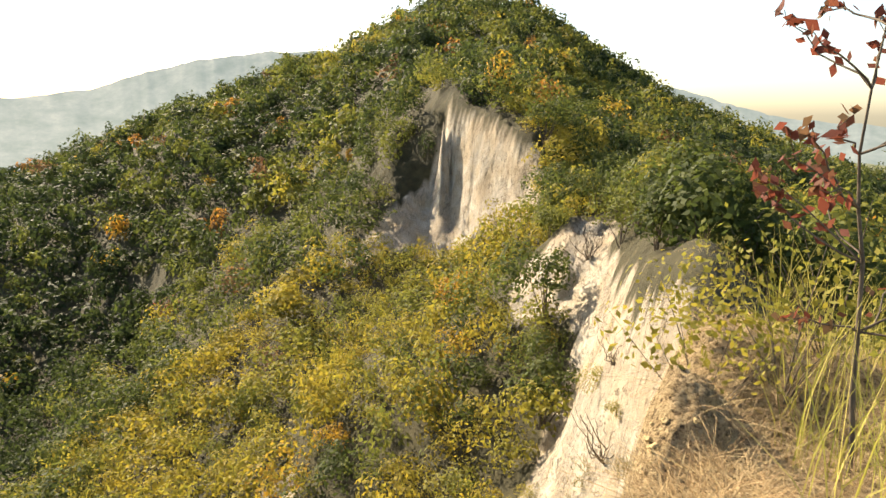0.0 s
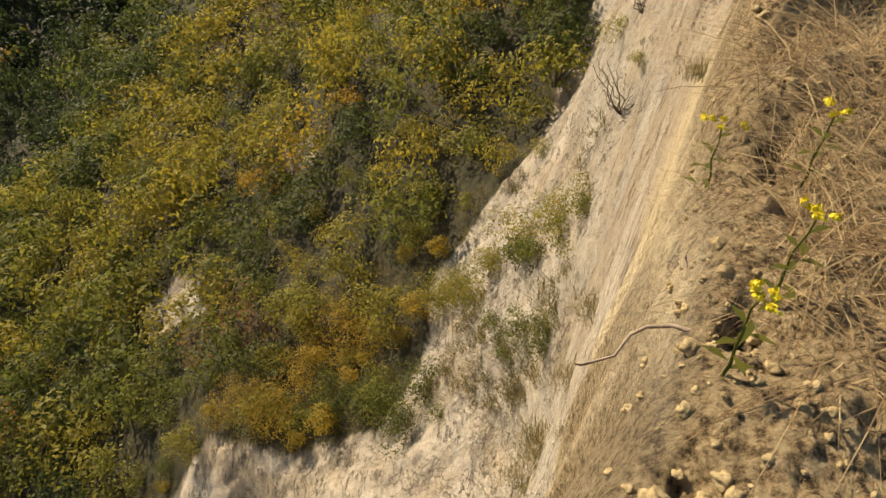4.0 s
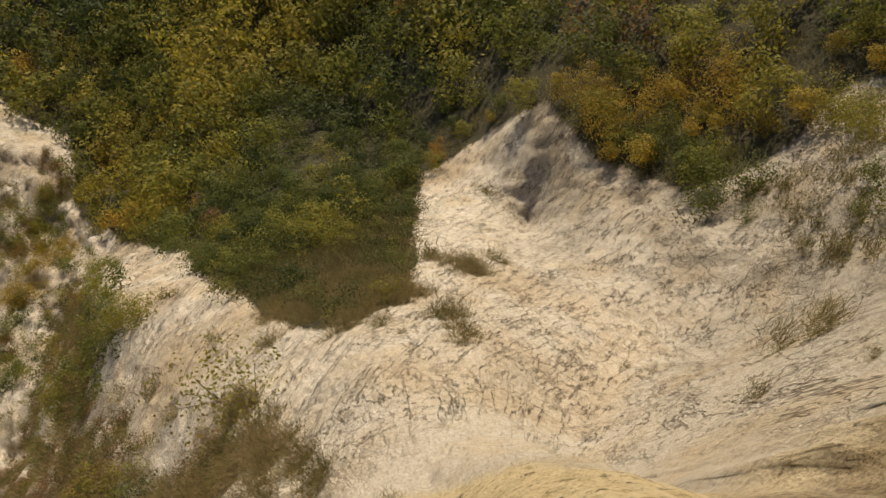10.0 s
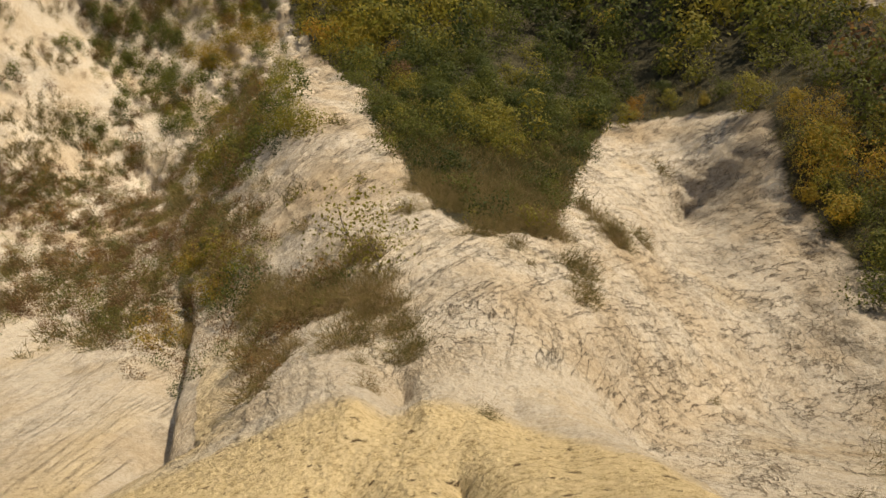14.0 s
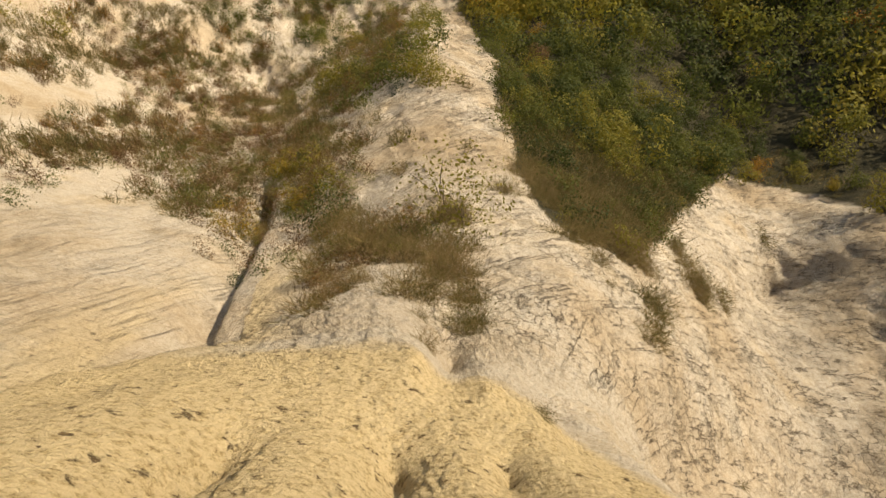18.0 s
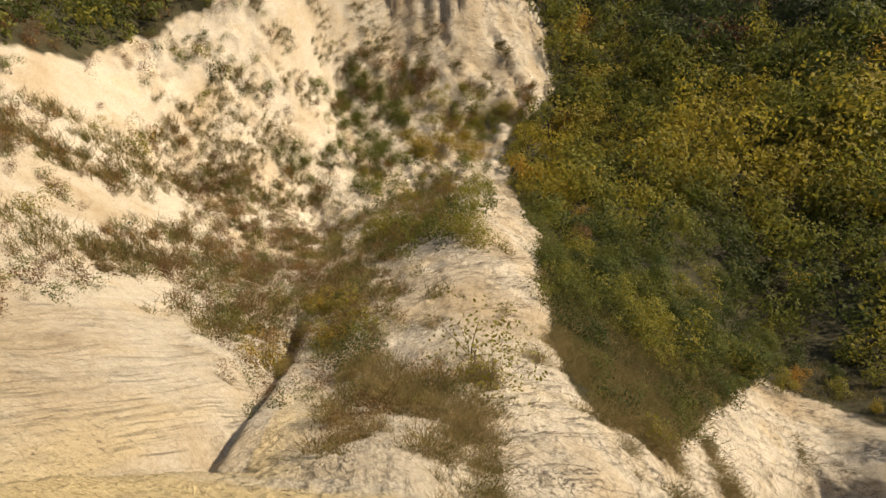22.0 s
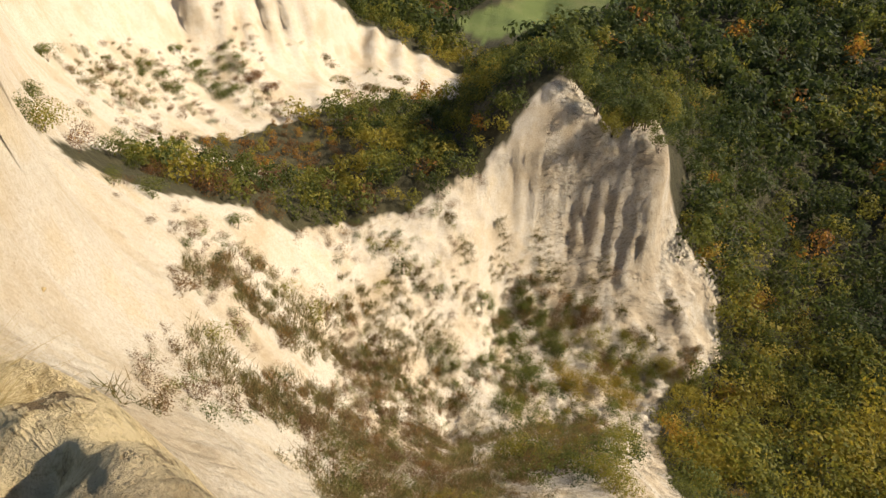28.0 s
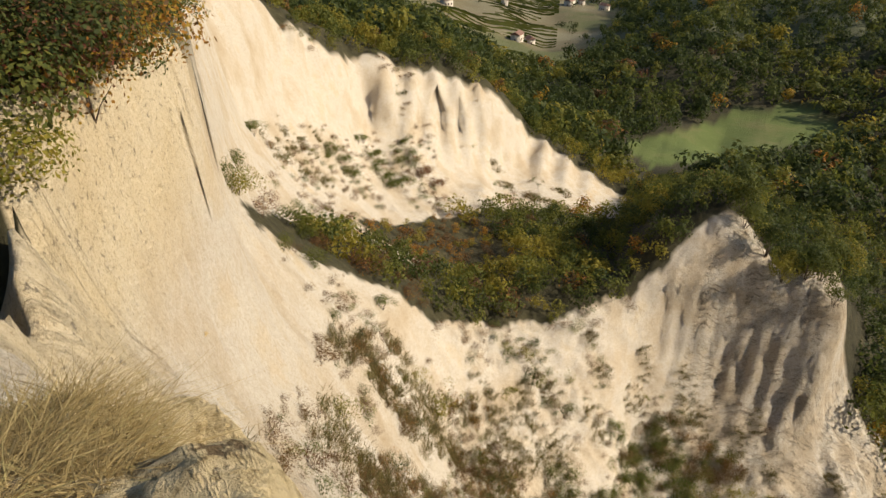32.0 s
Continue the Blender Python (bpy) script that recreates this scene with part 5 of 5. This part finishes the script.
def tube(points, thick, thin, sides=6):
    """A tapered, bent round branch through points."""
    p = np.array(points, float)
    verts, faces = [], []
    for k, q in enumerate(p):
        way = unit(p[min(k + 1, len(p) - 1)] - p[max(k - 1, 0)])
        side = unit(np.cross(way, (0.3, 0.2, 1.0)))
        other = np.cross(way, side)
        fat = thick + (thin - thick) * k / (len(p) - 1)
        verts += [q + fat * (math.cos(a) * side + math.sin(a) * other) for a in np.arange(sides) * 2 * math.pi / sides]
        if k:
            faces += [((k - 1) * sides + j, (k - 1) * sides + (j + 1) % sides, k * sides + (j + 1) % sides, k * sides + j) for j in range(sides)]
    return np.array(verts), np.array(faces)


def wander(seed, start, end, steps, shake):
    """Points from start to end with a wandering bend."""
    rng = np.random.default_rng(seed)
    f = np.linspace(0, 1, steps)[:, None]
    drift = np.cumsum(rng.normal(0, shake, (steps, 3)), 0)
    drift -= drift[-1] * f
    return np.array(start) * (1 - f) + np.array(end) * f + drift - drift[0] * (1 - f)


def wood_material():
    s = Shade("weathered_root")
    s.bump(s.noise(60.0, 4), 0.5, 0.004)
    return s.done(s.ramp(s.noise(25.0, 5, 0.7), [(0.3, (0.17, 0.12, 0.08)), (0.7, (0.42, 0.33, 0.24))]), 0.85)


ROOT = wood_material()
ends = [((0.42, 1.32, -1.52), (0.10, 1.28, -1.58), 0.007), ((0.44, 1.41, -1.52), (0.54, 1.99, -1.58), 0.009), ((0.68, 1.88, -1.52), (0.42, 1.57, -1.55), 0.008),
        ((0.76, 1.42, -1.48), (0.49, 1.22, -1.50), 0.006), ((0.9, 2.1, -1.52), (0.55, 1.5, -1.5), 0.008)]
for k, (a, c, fat) in enumerate(ends):
    v, f = tube(wander(100 + k, a, c, 9, 0.018), fat, fat * 0.35)
    tagged(new("root", mesh_of("root", v, f, ROOT)), "weathered bare root sticking out of the soil edge", "root", "roots at the edge")


def clod_mesh(seed):
    bm = bmesh.new()
    bmesh.ops.create_icosphere(bm, subdivisions=3, radius=1.0)
    for v in bm.verts:
        v.co *= 0.75 + 0.5 * noise.noise(v.co * 1.3 + Vector((seed * 3.1, 0, 0))) + 0.22 * noise.noise(v.co * 4.0 + Vector((0, seed * 2.3, 0)))
        v.co.z *= 0.7
    mesh = bpy.data.meshes.new("clod")
    for f in bm.faces:
        f.smooth = True
    bm.to_mesh(mesh)
    bm.free()
    mesh.materials.append(EARTH)
    return mesh


def earth_material():
    s = Shade("crumbly_earth")
    s.bump(s.noise(90.0, 6, 0.7), 0.8, 0.012)
    return s.done(s.ramp(s.noise(30.0, 6, 0.7), [(0.3, (0.20, 0.14, 0.07)), (0.5, (0.40, 0.30, 0.15)), (0.8, (0.54, 0.43, 0.24))]), 0.95)


EARTH = earth_material()
clods = [clod_mesh(k) for k in range(5)]
rng = np.random.default_rng(131)
lumps_at = np.concatenate([strewn(132, 900, (-0.6, 0.5, 0.3, 1.6), -0.05, 0.45)[:190], strewn(133, 420, (0.2, 1.3, 1.2, 3.0), -0.03, 0.4)[:90]])
for k, (x, y) in enumerate(lumps_at):
    size = 0.006 + 0.022 * rng.uniform(0, 1) ** 3
    ob = new("clod", clods[k % 5])
    ob.matrix_basis = Matrix.Translation((x, y, float(surface(np.array([x]), np.array([y]))[0]) + size * 0.25)) @ Matrix.Rotation(rng.uniform(0, 6.28), 4, "Z") @ Matrix.Scale(size, 4)
    tagged(ob, "crumbly tan clod of earth on the cliff edge", "clod", "clods on the edge")


def petal_material():
    s = Shade("yellow_petals")
    return s.done(s.ramp(s.noise(80.0, 2), [(0.3, (0.55, 0.40, 0.01)), (0.7, (0.75, 0.62, 0.03))]), 0.6)


PETAL = petal_material()


def flower_plant(seed, x, y, tall):
    root = new("flower_plant")
    z = float(surface(np.array([x]), np.array([y]))[0])
    root.location = (x, y, z - 0.01)
    v, f = tube(wander(seed, (0, 0, 0), (0.03, 0.02, tall), 6, 0.006), 0.004, 0.002, 5)
    part("stem", mesh_of("stem", v, f, LEAF, 0.3), root)
    rng = np.random.default_rng(seed)
    for k in range(9):
        h, a = tall * (0.15 + 0.085 * k), k * 2.4
        leaf = np.array([(0, 0, 0), (0.5, 0.16, 0.15), (1, 0, 0.05), (0.5, -0.16, 0.15)]) * 0.055
        c, s = math.cos(a), math.sin(a)
        part("leaf", mesh_of("leaf", leaf @ np.array([[c, s, 0], [-s, c, 0], [0, 0, 1]]) + (0.03 * h / tall, 0.02 * h / tall, h), quads(1), LEAF, 0.34), root)
    for k in range(5):
        spot = np.array((0.03, 0.02, tall)) + rng.normal(0, 0.012, 3) * (1.4, 1.4, 0.6)
        part("flower_head", mesh_of("flower_head", foliage(seed + 9 + k, 26, 0.006, 0.022, 0.018, 3, 0.2) + spot, quads(26), PETAL), root, "bright yellow flower head")
    tagged(root, "slim green plant with bright yellow flower heads on the soil edge", "flower", "yellow flowers")


for k, (x, y, tall) in enumerate([(0.52, 1.87, 0.24), (0.5, 1.32, 0.24), (0.33, 1.12, 0.2), (0.7, 1.7, 0.22), (0.85, 1.35, 0.22)]):
    flower_plant(140 + k, x, y, tall)


def leafy_bush(seed, x, y, tall, hue, leaves, leaf, label, wide=1.1):
    root = new("bush")
    root.location = (x, y, float(surface(np.array([x]), np.array([y]))[0]) - 0.02)
    v, f = stems(seed, tall * 0.9, 0.009, 8, 0.4)
    part("trunk", mesh_of("trunk", v, f, BARK), root)
    part("foliage", mesh_of("foliage", foliage(seed + 5, leaves, leaf, wide * tall, tall, 10, 0.25), quads(leaves), LEAF, hue), root)
    tagged(root, label, "bush", "bushes at the lookout")


leafy_bush(151, 1.67, 3.91, 0.95, 0.50, 420, 0.024, "yellow-green small-leaved bush beside tall grass on the ridge")
leafy_bush(153, 2.23, 4.06, 1.05, 0.44, 420, 0.026, "yellow-green small-leaved bush beside tall grass on the ridge")
leafy_bush(155, 2.77, 4.51, 1.25, 0.36, 420, 0.028, "green small-leaved bush beside tall grass on the ridge")
leafy_bush(157, 2.47, 5.60, 0.9, 0.52, 320, 0.024, "yellow-green small-leaved bush beside tall grass on the ridge")


def sapling():
    root = new("sapling")
    root.location = (2.04, 3.06, float(surface(np.array([2.04]), np.array([3.06]))[0]) - 0.03)
    trunk = wander(161, (0, 0, 0), (-0.10, 0.05, 2.15), 9, 0.03)
    v, f = tube(trunk, 0.016, 0.004)
    part("trunk", mesh_of("trunk", v, f, BARK), root)
    rng = np.random.default_rng(163)
    for k in range(19):
        start = trunk[3 + k % 6]
        a = (2.6 + 0.9 * rng.normal()) if k % 3 else rng.uniform(0, 6.28)
        end = start + np.array((math.cos(a) * 0.48, math.sin(a) * 0.48, rng.uniform(-0.02, 0.42)))
        path = wander(170 + k, start, end, 7, 0.02)
        v, f = tube(path, 0.006, 0.0018, 5)
        branch = part("branch", mesh_of("branch", v, f, BARK), root)
        spots = np.concatenate([path[2:], path[3:], path[4:], path[4:], path[5:]])
        leaves = []
        for q in spots:
            n, s = unit(rng.normal(0, 1, 3)), rng.uniform(0.022, 0.042)
            side = unit(np.cross(n, rng.normal(0, 1, 3)))
            up = np.cross(n, side)
            q = q + rng.normal(0, 0.02, 3)
            leaves += [q - up * s, q + side * s * 0.62, q + up * s * 1.1, q - side * s * 0.55]
        part("foliage", mesh_of("foliage", np.array(leaves), quads(len(leaves) // 4), LEAF, 0.91 + 0.07 * rng.uniform()), branch, "dull red withered leaves")
    tagged(root, "slender oak sapling with dull red leaves and bare twigs", "sapling")


sapling()


def dead_branch(seed, x, y, tall):
    root = new("dead_bush")
    root.location = (x, y, float(surface(np.array([x]), np.array([y]))[0]) - 0.05)
    rng = np.random.default_rng(seed)
    for k in range(11):
        a, r = rng.uniform(0, 6.28), rng.uniform(0.2, 0.7)
        end = np.array((math.cos(a) * r * tall, math.sin(a) * r * tall, tall * rng.uniform(0.4, 1.0)))
        v, f = tube(wander(seed + k, (0, 0, 0), end, 8, 0.05 * tall), 0.014 * tall, 0.003 * tall, 5)
        part("branch", mesh_of("branch", v, f, BARK), root)
    tagged(root, "leafless dark branching shrub on the ridge", "dead shrub", "bare shrubs")


dead_branch(181, 5.0, 18.2, 1.7)
dead_branch(195, 5.8, 20.7, 1.5)
dead_branch(207, 9.1, 40.4, 2.6)


dark_stone = new("stone", clods[2])
dark_stone.matrix_basis = Matrix.Translation((-5.3, -16.0, float(surface(np.array([-5.3]), np.array([-16.0]))[0]) + 0.02)) @ Matrix.Scale(0.09, 4)
tagged(dark_stone, "small dark stone lying on the bare clay slope", "stone")

# ---- farms, vine rows and far woods ----


def plaster_material(name, colour):
    s = Shade(name)
    return s.done(s.mix(s.noise(0.9, 5, 0.6), colour, tuple(0.75 * c for c in colour)), 0.9)


PLASTER, TILES, DARK = plaster_material("cream_plaster", (0.62, 0.55, 0.45)), plaster_material("terracotta_tiles", (0.26, 0.15, 0.11)), plaster_material("shutter_brown", (0.08, 0.055, 0.04))


def box_mesh(name, x0, x1, y0, y1, z0, z1, material):
    v = np.array([(x, y, z) for z in (z0, z1) for x, y in ((x0, y0), (x1, y0), (x1, y1), (x0, y1))])
    return mesh_of(name, v, np.array([(3, 2, 1, 0), (4, 5, 6, 7), (0, 1, 5, 4), (1, 2, 6, 5), (2, 3, 7, 6), (3, 0, 4, 7)]), material)


def house(bearing, dist, wide, deep, tall, turn):
    root = new("farmhouse")
    x, y = -dist * math.sin(radians(bearing)), dist * math.cos(radians(bearing))
    root.location, root.rotation_euler = (x, y, float(surface(np.array([x]), np.array([y]))[0]) - 0.5), (0, 0, radians(turn))
    w, d = wide / 2, deep / 2
    part("wall", box_mesh("wall", -w, w, -d, d, -3, tall, PLASTER), root)
    e = 0.5
    v = np.array([(-w - e, -d - e, tall), (w + e, -d - e, tall), (w + e, d + e, tall), (-w - e, d + e, tall), (-w - e, 0, tall + 0.32 * deep), (w + e, 0, tall + 0.32 * deep)])
    bm = bmesh.new()
    c = [bm.verts.new(q) for q in v]
    for f in ((0, 1, 5, 4), (2, 3, 4, 5), (0, 4, 3), (1, 2, 5), (3, 2, 1, 0)):
        bm.faces.new([c[k] for k in f])
    mesh = bpy.data.meshes.new("roof")
    bm.to_mesh(mesh)
    bm.free()
    mesh.materials.append(TILES)
    part("roof", mesh, root, "terracotta tiled pitched roof")
    for side in (-1, 1):
        for k in range(3):
            cx = -w * 0.6 + k * w * 0.6
            for z in (1.1, 3.8):
                if z + 1.3 < tall:
                    part("window", box_mesh("window", cx - 0.45, cx + 0.45, side * d - 0.06, side * d + 0.06, z, z + 1.3, DARK), root)
    part("door", box_mesh("door", w - 0.05, w + 0.06, -0.5, 0.5, 0.0, 2.1, DARK), root)
    tagged(root, "cream farmhouse with a terracotta roof among fields", "house", "farmhouses in the valley")


for row in [(130.3, 415, 11, 8, 6, 20), (129.2, 424, 8, 7, 5, 60), (136.3, 470, 10, 8, 6, -15), (131.5, 545, 9, 8, 6, 40), (126.2, 600, 12, 9, 6.5, 10), (125.3, 615, 10, 8, 6, 50), (124.2, 640, 12, 9, 7, -20),
            (127.2, 660, 10, 8, 6, 30), (123.4, 590, 11, 8, 6, 75), (128.2, 690, 14, 9, 7, 0)]:
    b, d, w, e, h, a = row
    house(b, d, w * 0.7, e * 0.7, h * 0.75, a)

rng = np.random.default_rng(211)
verts = []
for k in range(34):
    r0 = 345 + k * 9.5
    b = np.arange(127, 150, 0.35)
    r = r0 + 26 * np.sin(np.radians(b * 7 + k * 3)) + 18 * (grain(b * 0.3, np.full(len(b), k * 0.2), 5) - 0.5)
    x, y = -r * np.sin(np.radians(b)), r * np.cos(np.radians(b))
    ok = inside(x, y, VINES) & (grain(x / 60, y / 60, 77) > 0.55)
    z = surface(x, y)
    for i in np.nonzero(ok[:-1] & ok[1:])[0]:
        h = 1.1 + 0.5 * rng.uniform()
        a, c = np.array((x[i], y[i], z[i] - 0.2)), np.array((x[i + 1], y[i + 1], z[i + 1] - 0.2))
        verts += [a, c, c + (0, 0, h), a + (0, 0, h)]
verts = np.array(verts)
tagged(new("vine_rows", mesh_of("vine_rows", verts, quads(len(verts) // 4), LEAF, 0.30)), "rows of yellowing vines across a far hillside", "vines", kind="stuff")
spots = scatter(215, lambda r: 17.0, 124, 150, (310, 720), lambda x, y: inside(x, y, VINES) & (grain(x / 40, y / 40, 79) > 0.62))
z = surface(spots[:, 0], spots[:, 1]) - 0.4
woods("hedge_trees", "dark hedgerow trees between far fields", np.c_[spots, z, 5.5 * rng.uniform(0.7, 1.3, len(spots))], FAR_CROWN, np.full(len(spots), 0.12), 216)


# Hills beyond the hill, a backdrop whose misty paleness is painted as glow.
def distant_hills():
    rows = [(64, 0.6), (50, 1.0), (40, 0.5), (33, 0.3), (28, 1.1), (24, 2.4), (20, 3.5), (15.6, 4.3), (10, 4.6), (0, 4.0), (-10, 3.0), (-16, 2.6), (-18, 2.2), (-22, 1.0), (-27, -0.3), (-36, -0.8), (-48, -1.0)]
    bearings = np.arange(64, -48.1, -0.12)
    top = np.interp(-bearings, [-b for b, e in rows], [e for b, e in rows]) + 0.35 * (layers(bearings * 0.9, bearings * 0, 5, 171) - 0.5)
    levels = np.linspace(0, 1, 14)
    e = -14 + (top[:, None] + 14) * levels[None]
    r = 640 + 600 * levels[None] + 0 * e
    b = np.radians(bearings)[:, None] + 0 * e
    v = np.stack([-r * np.sin(b), r * np.cos(b), r * np.tan(np.radians(e)) + 9 * (layers(r * b / 40, r / 30, 3, 173) - 0.5) * (levels[None] < 0.95)], -1)
    nb, ne = e.shape
    k = (np.arange(nb - 1)[:, None] * ne + np.arange(ne - 1)[None]).ravel()
    s = Shade("hazy_glow_hills")
    # Haze is put into this pale emitted colour; the hills are no lamp.
    haze_tint = s.ramp(s.noise(0.03, 8, 0.72), [(0.35, (0.13, 0.155, 0.145)), (0.55, (0.175, 0.195, 0.185)), (0.7, (0.235, 0.245, 0.22))])
    s.links.new(haze_tint, s.skin.inputs["Emission Color"])
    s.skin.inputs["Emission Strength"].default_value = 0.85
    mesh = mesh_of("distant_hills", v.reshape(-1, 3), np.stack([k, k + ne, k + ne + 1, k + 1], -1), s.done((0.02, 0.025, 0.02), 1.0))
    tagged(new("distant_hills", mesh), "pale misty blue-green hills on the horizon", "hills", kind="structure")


distant_hills()
